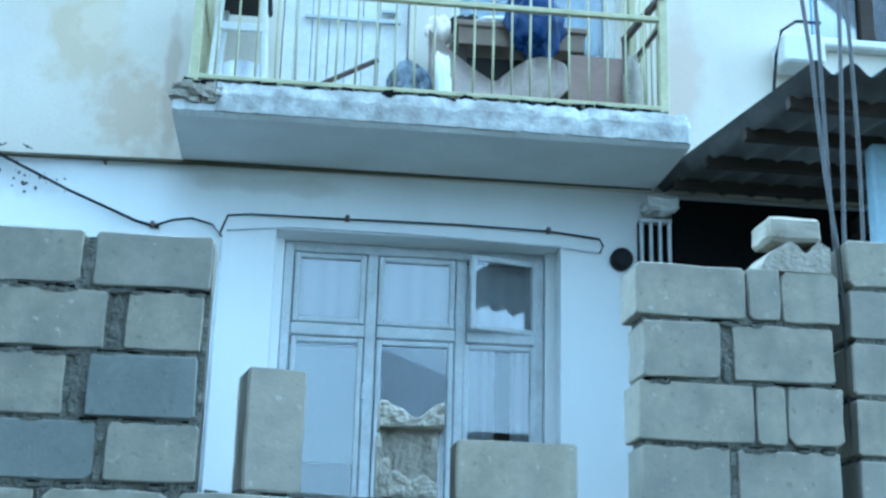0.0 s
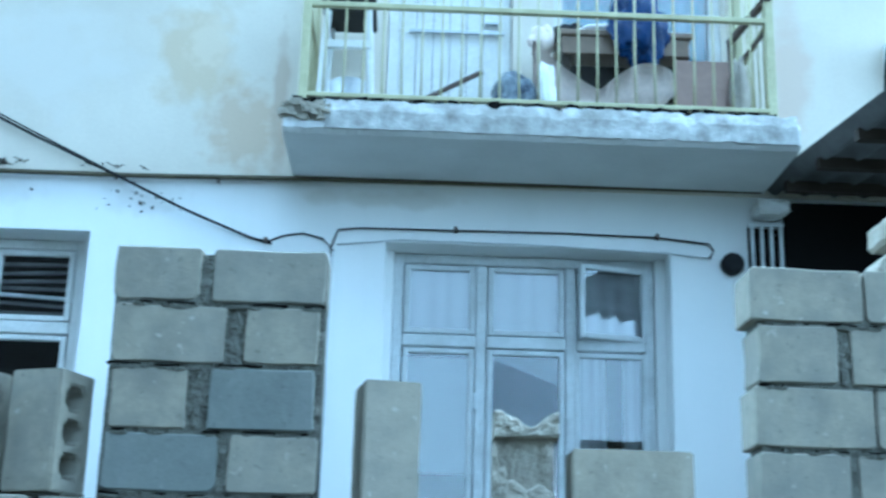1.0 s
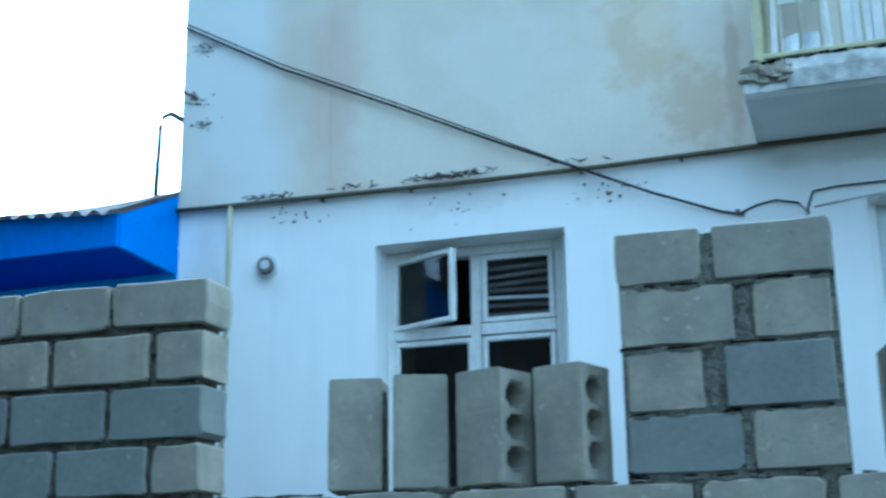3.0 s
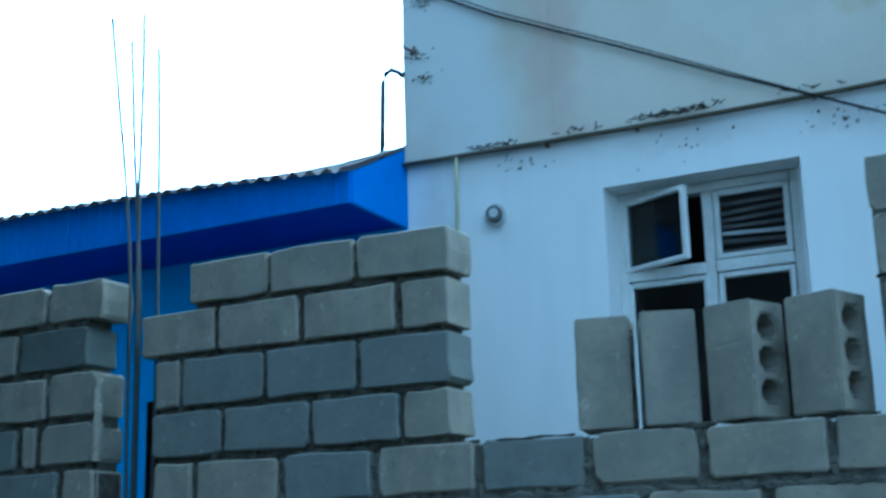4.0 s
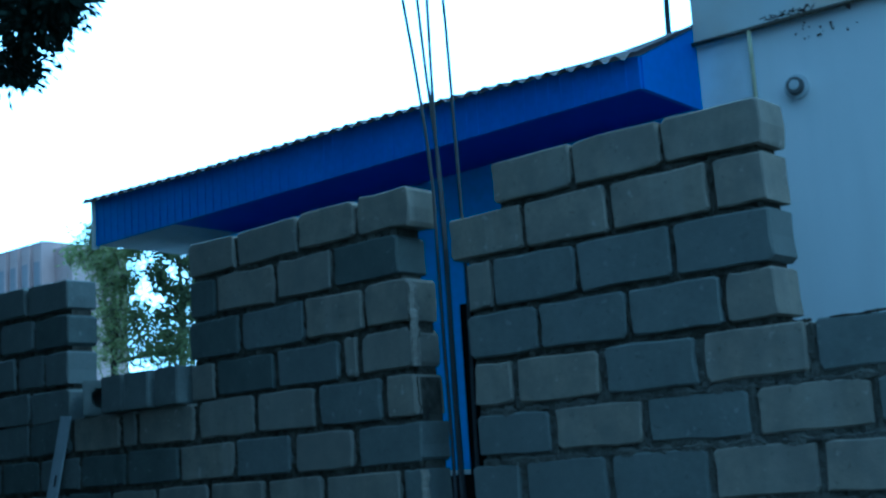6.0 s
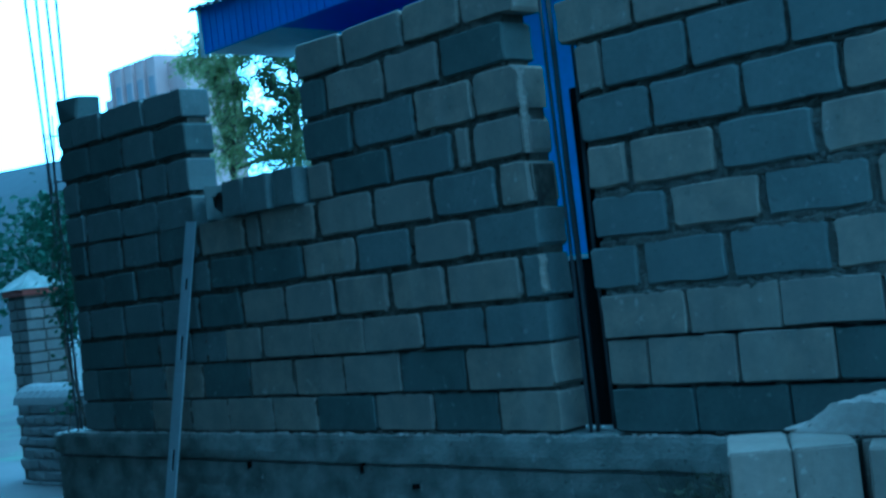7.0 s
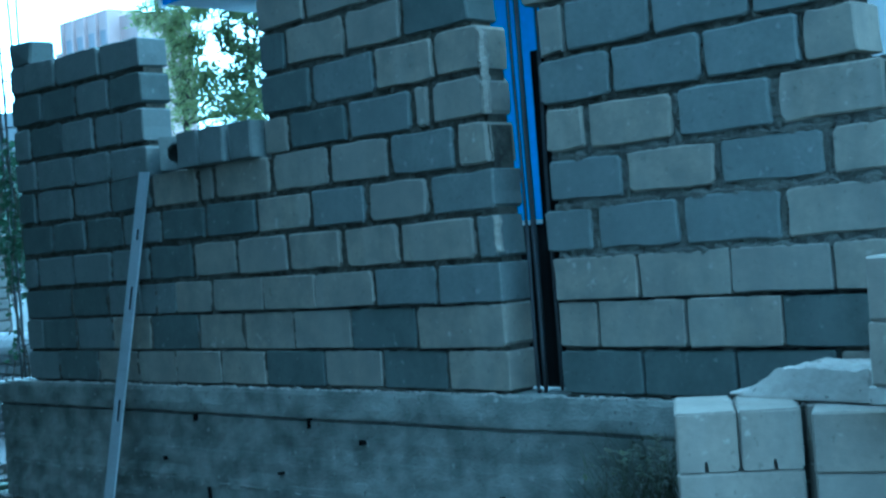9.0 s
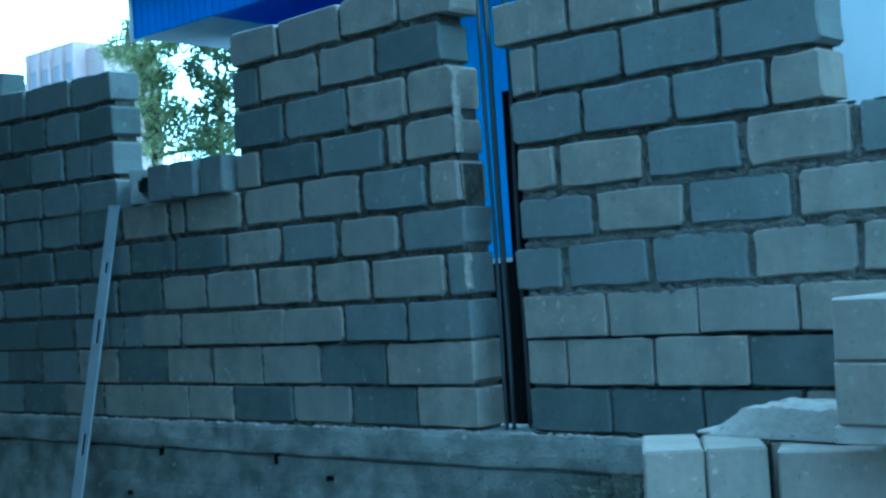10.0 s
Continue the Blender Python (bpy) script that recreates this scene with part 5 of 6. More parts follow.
for k in range(86):
    z = 5.2 + 6.0 * (k / 84)
    a = k * 2.4
    # high boughs lengthened out of view to darken the wall's left part
    ln = (4.3 - 0.60 * (z - 5.2)) * rnd.uniform(0.8, 1.08) * (1.5 if math.cos(a) > 0.3 and z > 7.0 else 0.18 if math.sin(a) > 0.0 and z < 7.5 else 1.0)
    p0 = Vector((CX + 0.05, CY, z))
    p1 = p0 + Vector((math.cos(a) * ln, math.sin(a) * ln, -0.16 * ln))
    if k >= 84:
        p0, p1 = extra[k - 84]
        ln = 4.2
    mid = p0.lerp(p1, 0.5) + Vector((0, 0, 0.15 if k < 84 else 0.9))
    tube(bm, [p0, mid, p1], [0.045, 0.028, 0.006], 5)
    if k >= 84:
        continue
    for q in range(int((260 if math.cos(a) > 0.2 or k >= 84 else 150) * ln)):
        u = 0.12 + 0.9 * rnd.random() ** 0.6
        c = p0.lerp(p1, u) + Vector((0, 0, 0.15 * 4 * u * (1 - u)))
        off = Vector((rnd.gauss(0, 0.16), rnd.gauss(0, 0.16), rnd.gauss(-0.10, 0.10)))
        ax = (off + (p1 - p0).normalized() * 0.12).normalized()
        sd = ax.orthogonal().normalized()
        sd = Matrix.Rotation(rnd.uniform(0, 3.1), 3, ax) @ sd
        # oversized needles on hidden stretches block more sky
        big = 1.0 if u > 0.75 and z < 7.0 else 2.0 if z < 7.0 else 3.2
        L, Wd = big * rnd.uniform(0.05, 0.11), big * rnd.uniform(0.010, 0.022)
        n0 = len(vs)
        p = c + off
        vs += [tuple(p), tuple(p + ax * L * 0.5 + sd * Wd), tuple(p + ax * L), tuple(p + ax * L * 0.5 - sd * Wd)]
        fs += [(n0, n0 + 1, n0 + 2), (n0, n0 + 2, n0 + 3)]
# lower boughs, sweeping away from the wall, kept out of view for shade
for k in range(110):
    z, a = 0.9 + 4.4 * k / 110, k * 2.39
    p0 = Vector((CX, CY, z))
    ln = 3.6 * rnd.uniform(0.8, 1.05)
    while ln > 0.6:
        p1 = p0 + Vector((math.cos(a) * ln, math.sin(a) * ln, -0.12 * ln))
        if p1.y < -5.0 - 0.4986 * p1.x - 0.25 and p1.x < -6.0 and p1.y > -4.7:
            break
        ln -= 0.2
    tube(bm, [p0, p0.lerp(p1, 0.5) + Vector((0, 0, 0.12)), p1], [0.04, 0.025, 0.006], 5)
    for q in range(int(170 * ln)):
        u = 0.1 + 0.9 * rnd.random() ** 0.7
        p = p0.lerp(p1, u) + Vector((rnd.gauss(0, 0.15), rnd.gauss(0, 0.15), rnd.gauss(0, 0.12)))
        ax = Vector((rnd.gauss(0, 1), rnd.gauss(0, 1), rnd.gauss(-0.6, 0.6))).normalized()
        sd = ax.orthogonal().normalized()
        L, Wd = rnd.uniform(0.12, 0.28), rnd.uniform(0.03, 0.06)
        n0 = len(vs)
        vs += [tuple(p), tuple(p + ax * L * 0.5 + sd * Wd), tuple(p + ax * L), tuple(p + ax * L * 0.5 - sd * Wd)]
        fs += [(n0, n0 + 1, n0 + 2), (n0, n0 + 2, n0 + 3)]
# dense hanging sprays at the bough ends
for cx, cy, cz, r, count in ((-4.17, -1.54, 3.36, 0.093, 900), (-4.31, -1.54, 3.28, 0.093, 900), (-4.44, -1.54, 3.43, 0.124, 1100), (-4.47, -1.54, 3.14, 0.062, 500), (-4.28, -1.61, 3.5, 0.124, 900), (-4.59, -1.54, 3.24, 0.124, 900), (-3.37, -1.54, 3.28, 0.062, 900), (-3.46, -1.54, 3.33, 0.068, 900), (-3.28, -1.54, 3.31, 0.062, 800), (-3.35, -1.54, 3.4, 0.074, 700)):
    tube(bm, [(CX + 0.3, CY + 0.2, 6.0), ((CX + cx) / 2, (CY + cy) / 2, 5.6), (cx - 0.25, cy - 0.05, cz + 0.75), (cx, cy, cz)], [0.04, 0.025, 0.012, 0.004], 5)
    for q in range(count):
        d = Vector((rnd.gauss(0, 1), rnd.gauss(0, 1), rnd.gauss(0, 0.8)))
        p = Vector((cx, cy, cz)) + d * r * 0.55
        ax = (d.normalized() + Vector((0.2, 0.1, -0.5))).normalized()
        sd = Matrix.Rotation(rnd.uniform(0, 3.1), 3, ax) @ ax.orthogonal().normalized()
        L, Wd = rnd.uniform(0.025, 0.055), rnd.uniform(0.007, 0.014)
        n0 = len(vs)
        vs += [tuple(p), tuple(p + ax * L * 0.5 + sd * Wd), tuple(p + ax * L), tuple(p + ax * L * 0.5 - sd * Wd)]
        fs += [(n0, n0 + 1, n0 + 2), (n0, n0 + 2, n0 + 3)]
part("trunk", bm, BARK, conifer)
me = bpy.data.meshes.new("crown")
me.from_pydata(vs, [], fs)
me.materials.append(LEAF_DARK)
under(new("crown", me), conifer)
# creeper on the bars at the wall's end
rnd = random.Random(41)
creeper = base_at("creeper", -8.1, 0.05, 0, "thin green creeper climbing the bars at the wall's end", "climbing plant")
bm = bmesh.new()
for k in range(4):
    x0 = -8.16 + 0.05 * k
    tube(bm, [(x0 + 0.03 * math.sin(q * 1.3 + k), 0.04 + 0.03 * math.cos(q + k), 0.0 + 0.19 * q) for q in range(13 + k)], 0.004, 5)
part("stem", bm, BARK, creeper)
bm = bmesh.new()
for k in range(260):
    z = rnd.choice((rnd.gauss(2.0, 0.16), rnd.gauss(1.65, 0.10), rnd.uniform(0.9, 2.4)))
    p = Vector((rnd.gauss(-8.10, 0.05), rnd.gauss(0.03, 0.06), z))
    d = Vector((rnd.gauss(0, 1), rnd.gauss(0, 1), rnd.gauss(-0.5, 0.6))).normalized() * rnd.uniform(0.03, 0.06)
    w = d.orthogonal().normalized() * d.length * 0.38
    bm.faces.new([bm.verts.new(q) for q in (p, p + d * 0.45 + w, p + d, p + d * 0.45 - w)])
part("leaves", bm, LEAF_GREEN, creeper)
# weeds at the footing
rnd = random.Random(9)
bm = bmesh.new()
for k in range(420):
    x, y = rnd.gauss(-2.93, 0.15), rnd.uniform(-0.5, -0.07)
    h = rnd.uniform(0.15, 0.72)
    tube(bm, [(x, y, -0.02), (x + rnd.uniform(-0.08, 0.08), y, h * 0.6), (x + rnd.uniform(-0.2, 0.2), y + rnd.uniform(-0.05, 0.02), h)], [0.004, 0.003, 0.001], 3)
for k in range(1500):
    x, y, z = rnd.gauss(-2.93, 0.13), rnd.uniform(-0.5, -0.08), rnd.uniform(0.05, 0.68)
    a = rnd.uniform(0, 6.28)
    d = Vector((math.cos(a), math.sin(a) * 0.6, rnd.uniform(-0.4, 0.6))) * rnd.uniform(0.02, 0.05)
    s = Vector((-d.y, d.x, 0.3 * d.z)) * 0.35
    p = Vector((x, min(y, -0.09), z))
    bm.faces.new([bm.verts.new(q) for q in (p, p + d * 0.5 + s, p + d, p + d * 0.5 - s)])
for k in range(16):
    x, y = rnd.gauss(-2.92, 0.10), rnd.uniform(-0.45, -0.10)
    pts = [Vector((x, y, -0.02))]
    for q in range(5):
        pts.append(pts[-1] + Vector((rnd.uniform(-0.07, 0.09), rnd.uniform(-0.03, 0.02), rnd.uniform(0.07, 0.16))))
    tube(bm, [(p.x, min(p.y, -0.07), p.z) for p in pts], [0.007, 0.0065, 0.006, 0.005, 0.004, 0.002], 5)
thing("weeds", bm, WEED, "dry brown and green weeds between the footing and the block pile", "weeds", "stuff")
bm = bmesh.new()
for k in range(900):
    x, y = rnd.uniform(-9.6, -7.6), rnd.uniform(-0.9, 1.0)
    h = rnd.uniform(0.03, 0.16)
    s = rnd.uniform(0.004, 0.009)
    bm.faces.new([bm.verts.new(q) for q in ((x - s, y, -0.02), (x + s, y, -0.02), (x + rnd.uniform(-0.06, 0.06), y + 0.02, h))])
thing("grass", bm, WEED, "thin scrubby grass at the wall's end", "grass", "stuff")
bm = bmesh.new()
for k in range(170):
    x, y, s = rnd.uniform(-9.3, -8.1), rnd.uniform(-0.5, 0.7), rnd.uniform(0.015, 0.06)
    box(bm, x - s, x + s, y - s, y + s, -0.03, s * 0.8)
rubble(bm, 0.02, 8, 17)
thing("rubble", bm, SOIL, "scattered stones and rubble at the wall's end", "rubble", "stuff")

# ---- gate pillar, stone wall and distance ----
gate = base_at("gate_pillar", -12.03, 1.825, 0, "pale brick gate pillar with a red-trimmed pyramid cap", "gate pillar")
gx, gy, gw = -12.03, 1.825, 0.178
part("core", boxes((gx - gw + 0.012, gx + gw - 0.012, gy - gw + 0.012, gy + gw - 0.012, -0.05, 1.80)), MORTAR, gate)
bmb = bmesh.new()
box(bmb, -0.083, 0.083, -0.03, 0.03, -0.044, 0.044, 0.006)
brick_mesh = finish(bmb, "brick", BRICK)
for c in range(17):
    z = 0.06 + 0.104 * c
    for side in range(2):
        for k in range(2):
            o = -0.089 + 0.176 * k + (0.012 if c % 2 else -0.008)
            b = new("brick", brick_mesh)
            under(b, gate)
            b.matrix_basis = pose(gx + o, gy - gw + 0.028, z) if side == 0 else pose(gx + gw - 0.028, gy + o, z, 0, 0, 90)
part("trim", boxes((gx - 0.21, gx + 0.21, gy - 0.21, gy + 0.21, 1.80, 1.86), bevel=0.01), CAPRED, gate, "brick-red trim under the cap")
bm = bmesh.new()
apex = bm.verts.new((gx, gy, 2.05))
ring = [bm.verts.new((gx + a * 0.25, gy + b * 0.25, 1.86)) for a, b in ((-1, -1), (1, -1), (1, 1), (-1, 1))]
for k in range(4):
    bm.faces.new((ring[k], ring[(k + 1) % 4], apex))
bm.faces.new(ring[::-1])
part("cap", bm, CONCRETE, gate, "grey pyramid cap")
low = base_at("stone_wall", -10.9, 1.5, 0, "low rubble-stone garden wall with a rounded top", "stone wall")
part("core", boxes((-11.80, -10.35, 1.45, 1.75, -0.05, 0.80)), MORTAR, low)
rs = random.Random(4)
stone_meshes = []
for k in range(6):
    bmb = bmesh.new()
    box(bmb, -0.10, 0.10, -0.03, 0.03, -0.05, 0.05, 0.02)
    rubble(bmb, 0.02, k + 3, 8)
    stone_meshes.append(finish(bmb, "stone", STONE))
for r in range(8):
    for k in range(8):
        s = new("stone", rs.choice(stone_meshes))
        under(s, low)
        s.matrix_basis = pose(-11.70 + 0.18 * k + (0.09 if r % 2 else 0) + rs.uniform(-0.01, 0.01), 1.445, 0.05 + 0.1 * r, 0, rs.uniform(-6, 6), 0)
bm = bmesh.new()
rows = []
for i in range(41):
    x = -11.82 + 1.5 * i / 40
    rows.append([bm.verts.new((x, 1.60 - 0.19 * math.cos(a), 0.79 + (0.17 + 0.012 * math.sin(i * 1.9)) * math.sin(a))) for a in [math.pi * q / 8 for q in range(9)]])
for q, w in zip(rows, rows[1:]):
    for k in range(8):
        bm.faces.new((q[k], w[k], w[k + 1], q[k + 1]))
part("coping", bm, STONE, low, "rounded ribbed coping")

AX = 1.3
apt = base_at("apartment_block", -46 + AX, 26, 0, "distant pale pink panel apartment block", "building")
part("wall", boxes((-50.0 + AX, -46.4 + AX, 25, 29, 0, 11.9)), PANEL_FAR, apt)
part("wing", boxes((-46.4 + AX, -45.2 + AX, 25.5, 28, 0, 11.6)), PANEL_FAR, apt)
part("wing", boxes((-51.6 + AX, -50.0 + AX, 25.6, 29, 0, 10.9)), PANEL_FAR, apt)
for k in range(5):
    x = -49.9 + AX + 0.86 * k
    part("pilaster", boxes((x, x + 0.14, 24.86, 25.0, 0, 11.85)), PANEL_FAR, apt)
for f in range(3):
    for k in range(4):
        x, z = -49.4 + AX + 0.86 * k, 10.5 - 2.8 * f
        wdw = part("window", boxes((x - 0.22, x + 0.22, 24.96, 25.03, z - 0.6, z + 0.6)), FARWIN, apt)
        part("sill", boxes((x - 0.28, x + 0.28, 24.88, 24.955, z - 0.7, z - 0.61)), PANEL_FAR, wdw)
bm = bmesh.new()
NH = 60
rows = []
for i in range(NH + 1):
    u = i / NH
    x = -520 + 520 * u
    h = 26 + 14 * noise.noise(Vector((u * 3.2, 1.5, 0))) + 7 * noise.noise(Vector((u * 9, 0, 3)))
    h *= 0.6 + 0.4 * math.cos((u - 0.5) * 3)
    h += 34 * min(1.0, max(0.0, (-318 - x) / 40))
    rows.append([bm.verts.new((x, 150 + 25 * math.sin(u * 3), -1)), bm.verts.new((x, 175 + 25 * math.sin(u * 3), h * 0.7)), bm.verts.new((x, 200 + 25 * math.sin(u * 3), h))])
for q, w in zip(rows, rows[1:]):
    for k in range(2):
        bm.faces.new((q[k], w[k], w[k + 1], q[k + 1]))
thing("backdrop", bm, HILL, "hazy grey-green hillside in the distance", "hill", "structure", smooth=True)

# house across the street, behind the camera: seen as reflections in the panes
opp = base_at("neighbour_house", 2, -13, 0, "narrow pale house across the street with a grey roof", "house")
part("wall", boxes((1.5, 2.7, -15, -12, -0.05, 4.6)), WHITE_WALL, opp)
bm = bmesh.new()
ends = [[bm.verts.new((x, y, z)) for x, z in ((1.42, 4.6), (1.42, 5.55), (1.6, 5.75), (2.8, 5.3), (2.8, 4.6))] for y in (-11.7, -15.3)]
for k in range(5):
    bm.faces.new((ends[0][k], ends[0][(k + 1) % 5], ends[1][(k + 1) % 5], ends[1][k]))
bm.faces.new(ends[0])
bm.faces.new(ends[1])
part("roof", bm, SOFFIT, opp)
part("window", boxes((1.75, 2.45, -12.01, -11.96, 1.2, 2.6)), FARWIN, opp)

# invented mass out of view: keeps sky light off the wall's left part
yard = base_at("shade_mass", -11, -8, 0, "unseen dark mass added across the lane to shade the wall's left part", "house")
part("wall", boxes((-19, -2.2, -11.5, -4.9, -0.05, 12.5)), SHADE_MASS, yard)
part("roof", boxes((-19.3, -1.9, -11.8, -4.5, 12.5, 12.75)), SLATE, yard)

# ---- block wall: mortar bed and single blocks, course by course ----
Z = [0.79, 0.975, 1.173, 1.353, 1.56, 1.757, 1.965, 2.165, 2.378, 2.583, 2.780]
THK = 0.19
wall_ob = None


def mortar_bed(x0, x1, z0, z1, proud, grey=False):
    """Uneven joint filling: front sheet and core."""
    bm = bmesh.new()
    nx, nz = max(2, int((x1 - x0) / 0.016)), max(2, int((z1 - z0) / 0.016))
    g = []
    for i in range(nx + 1):
        for j in range(nz + 1):
            x, z = x0 + (x1 - x0) * i / nx, z0 + (z1 - z0) * j / nz
            y = 0.018 - proud + 0.016 * noise.noise(Vector((x * 30, z * 30, 1))) + 0.010 * noise.noise(Vector((x * 8, z * 8, 5)))
            g.append(bm.verts.new((x, max(y, 0.006), z)))
    for i in range(nx):
        for j in range(nz):
            a = i * (nz + 1) + j
            bm.faces.new((g[a], g[a + nz + 1], g[a + nz + 2], g[a + 1]))
    box(bm, x0 + 0.004, x1 - 0.004, 0.040, THK - 0.02, z0, z1)
    return part("mortar", bm, MORTAR_PALE if grey else MORTAR, wall_ob)


wall_ob = base_at("wall_blocks", 0, 0, 0, "unfinished wall of grey hollow concrete blocks with rough mortar joints", "wall", kind="structure")
for x0, x1, z0, z1, proud in ((-7.88, -3.905, Z[0], Z[3] - 0.004, 0.003), (-3.60, 2.07, Z[0], Z[3] - 0.004, -0.014), (-7.88, -3.915, Z[3] - 0.004, Z[6] - 0.022, 0.002), (-3.58, 2.06, Z[3] - 0.004, Z[6] - 0.022, 0.002),
                              (-7.88, -6.46, Z[6] - 0.022, Z[10] - 0.05, 0.0), (-5.37, -3.935, Z[6] - 0.022, Z[8] - 0.01, 0.0), (-5.37, -3.99, Z[8] - 0.01, Z[10] - 0.045, 0.0), (-3.60, -2.26, Z[6] - 0.022, Z[9] - 0.025, -0.008), (-3.41, -2.26, Z[9] - 0.025, Z[10] - 0.025, -0.008),
                              (-0.705, -0.015, Z[6] - 0.022, Z[10] - 0.022, 0.008), (1.41, 2.06, Z[6] - 0.022, Z[10] - 0.022, 0.006), (2.15, 3.9, Z[0], 2.88, 0.004)):
    mortar_bed(x0, x1, z0, z1, proud, x0 > -0.8 or (x0 > -3.7 and z1 > 1.4 and z1 < 2.0))

block_cache = {}
brnd = random.Random(21)
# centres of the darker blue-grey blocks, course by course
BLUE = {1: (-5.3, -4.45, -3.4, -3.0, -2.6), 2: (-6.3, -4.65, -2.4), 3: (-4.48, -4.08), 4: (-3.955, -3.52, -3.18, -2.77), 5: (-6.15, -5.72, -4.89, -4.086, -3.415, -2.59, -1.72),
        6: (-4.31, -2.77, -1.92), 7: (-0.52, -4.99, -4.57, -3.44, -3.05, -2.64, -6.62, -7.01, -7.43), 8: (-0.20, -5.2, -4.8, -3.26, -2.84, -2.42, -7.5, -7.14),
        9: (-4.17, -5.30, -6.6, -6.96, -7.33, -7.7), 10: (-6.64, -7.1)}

# and of the darkest ones; the far end is darkened throughout as painted shade
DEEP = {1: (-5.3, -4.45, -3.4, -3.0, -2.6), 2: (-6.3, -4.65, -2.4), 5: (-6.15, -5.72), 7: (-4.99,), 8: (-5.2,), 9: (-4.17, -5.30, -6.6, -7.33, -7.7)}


def block_mesh(length, height, variant, blue, crisp):
    """Block with an uneven worn outline and chipped corners."""
    key = (round(length, 2), round(height, 3), variant, blue, crisp)
    if key not in block_cache:
        q = random.Random(int(key[0] * 100) * 131 + int(key[1] * 1000) * 17 + variant * 7 + blue * 3 + crisp)
        L, H = key[0] / 2, key[1] / 2
        jit, r = (0.0026, 0.008) if crisp else (0.0050, min(0.012, 0.05 * key[0]))
        ring = []
        for sx, sz in ((-1, -1), (1, -1), (1, 1), (-1, 1)):
            c = r * q.uniform(0.5, 1.5) + (q.choice((0, 0, 0.011)) if variant == 3 else 0)
            near, far = (sx * L, sz * (H - c)), (sx * (L - c), sz * H)
            ring += [near, far] if sx * sz > 0 else [far, near]
            if sz == -1 and sx == -1:
                ring += [(-L * 0.3, -H), (L * 0.35, -H)]
            if sz == 1 and sx == 1:
                ring += [(L * 0.3, H), (-L * 0.35, H)]
            if sx * sz < 0:
                ring.append((sx * L, 0.1 * sz * H))
        ring = [(x + q.uniform(-jit, jit), z + q.uniform(-jit, jit)) for x, z in ring]
        bmb = bmesh.new()
        k = 0.004 if crisp else 0.006
        f0 = [bmb.verts.new((x * (1 - k * q.uniform(0.7, 1.4) / L), 0.0, z * (1 - k * q.uniform(0.7, 1.4) / H))) for x, z in ring]
        f1 = [bmb.verts.new((x, k * q.uniform(0.6, 1.5), z)) for x, z in ring]
        f2 = [bmb.verts.new((x, THK, z)) for x, z in ring]
        n = len(ring)
        for a, b in ((f0, f1), (f1, f2)):
            for m in range(n):
                bmb.faces.new((a[m], b[m], b[(m + 1) % n], a[(m + 1) % n]))
        bmb.faces.new(f0)
        bmb.faces.new(f2[::-1])
        bmesh.ops.recalc_face_normals(bmb, faces=bmb.faces)
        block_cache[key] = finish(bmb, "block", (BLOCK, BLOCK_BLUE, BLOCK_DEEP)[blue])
    return block_cache[key]


def sunk(x, z):
    """How far the upper courses dip over the far part of the wall."""
    return float(np.interp(x, [-7.9, -6.4, -5.4, -3.9], [-0.005, -0.037, -0.022, 0.0])) * min(1.0, max(0.0, (z - 1.97) / 0.2))


def lay(course, edges, joint=0.018, zlow=None, ztop=None):
    """Blocks between the given joint centres of a course."""
    z0, z1 = zlow or Z[course - 1], ztop or Z[course]
    for a, b in zip(edges, edges[1:]):
        mid = (a + b) / 2
        if course <= 3:
            bed, j = 0.015, (0.014 if mid > -3.7 else brnd.choice((0.009, 0.014, 0.014, 0.026)))
        elif mid > 2.1:
            bed, j = 0.017, joint
        elif course > 6 and mid > -0.8:
            bed, j = 0.018, joint
        elif mid > -3.7:
            bed, j = (0.038, joint + 0.013) if course <= 6 else (0.027, joint + 0.007)
        else:
            bed, j = (0.031, joint + 0.020) if course <= 6 else (0.030, joint + 0.014)
        bed += brnd.uniform(-0.003, 0.003)
        height = z1 - z0 - bed
        top = z1 - 0.002 - 0.35 * max(0.0, bed - 0.017)
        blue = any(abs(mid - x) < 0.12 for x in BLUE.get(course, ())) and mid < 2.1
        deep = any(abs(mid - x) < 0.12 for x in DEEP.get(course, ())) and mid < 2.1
        # far end: shade put into the colour by choosing darker blocks
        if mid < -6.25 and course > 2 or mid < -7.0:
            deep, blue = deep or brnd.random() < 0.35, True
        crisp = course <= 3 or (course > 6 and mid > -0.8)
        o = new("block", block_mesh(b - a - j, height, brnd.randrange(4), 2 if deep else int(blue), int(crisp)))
        o.location = (mid, brnd.uniform(-0.006, 0.003), top - height / 2 + sunk(mid, z1))
        o.rotation_euler = (radians(brnd.uniform(-0.6, 0.6)), radians(brnd.uniform(-0.5, 0.5)), radians(brnd.uniform(-0.9, 0.9)))
        o.parent = wall_ob


def run(x0, x1, step, *known):
    """Joint centres from x0 to x1: the known ones, and even steps between and beyond."""
    pts = sorted({x0, x1, *known})
    out = [pts[0]]
    for p in pts[1:]:
        n = max(1, round((p - out[-1]) / step))
        s = out[-1]
        out += [s + (p - s) * k / n for k in range(1, n + 1)]
    return out


EL, DR, CL, RE = -7.90, -3.885, -3.61, 2.09
lay(1, run(EL, DR, 0.40, -7.53, -7.089, -6.68, -6.303, -5.898, -5.522, -5.068, -4.667, -4.246))
lay(2, run(EL, DR, 0.40, -7.70, -7.315, -6.919, -6.522, -6.075, -5.687, -5.282, -4.861, -4.434))
lay(3, run(EL, DR, 0.40, -7.338, -6.941, -5.933, -5.5, -5.1, -4.686, -4.275))
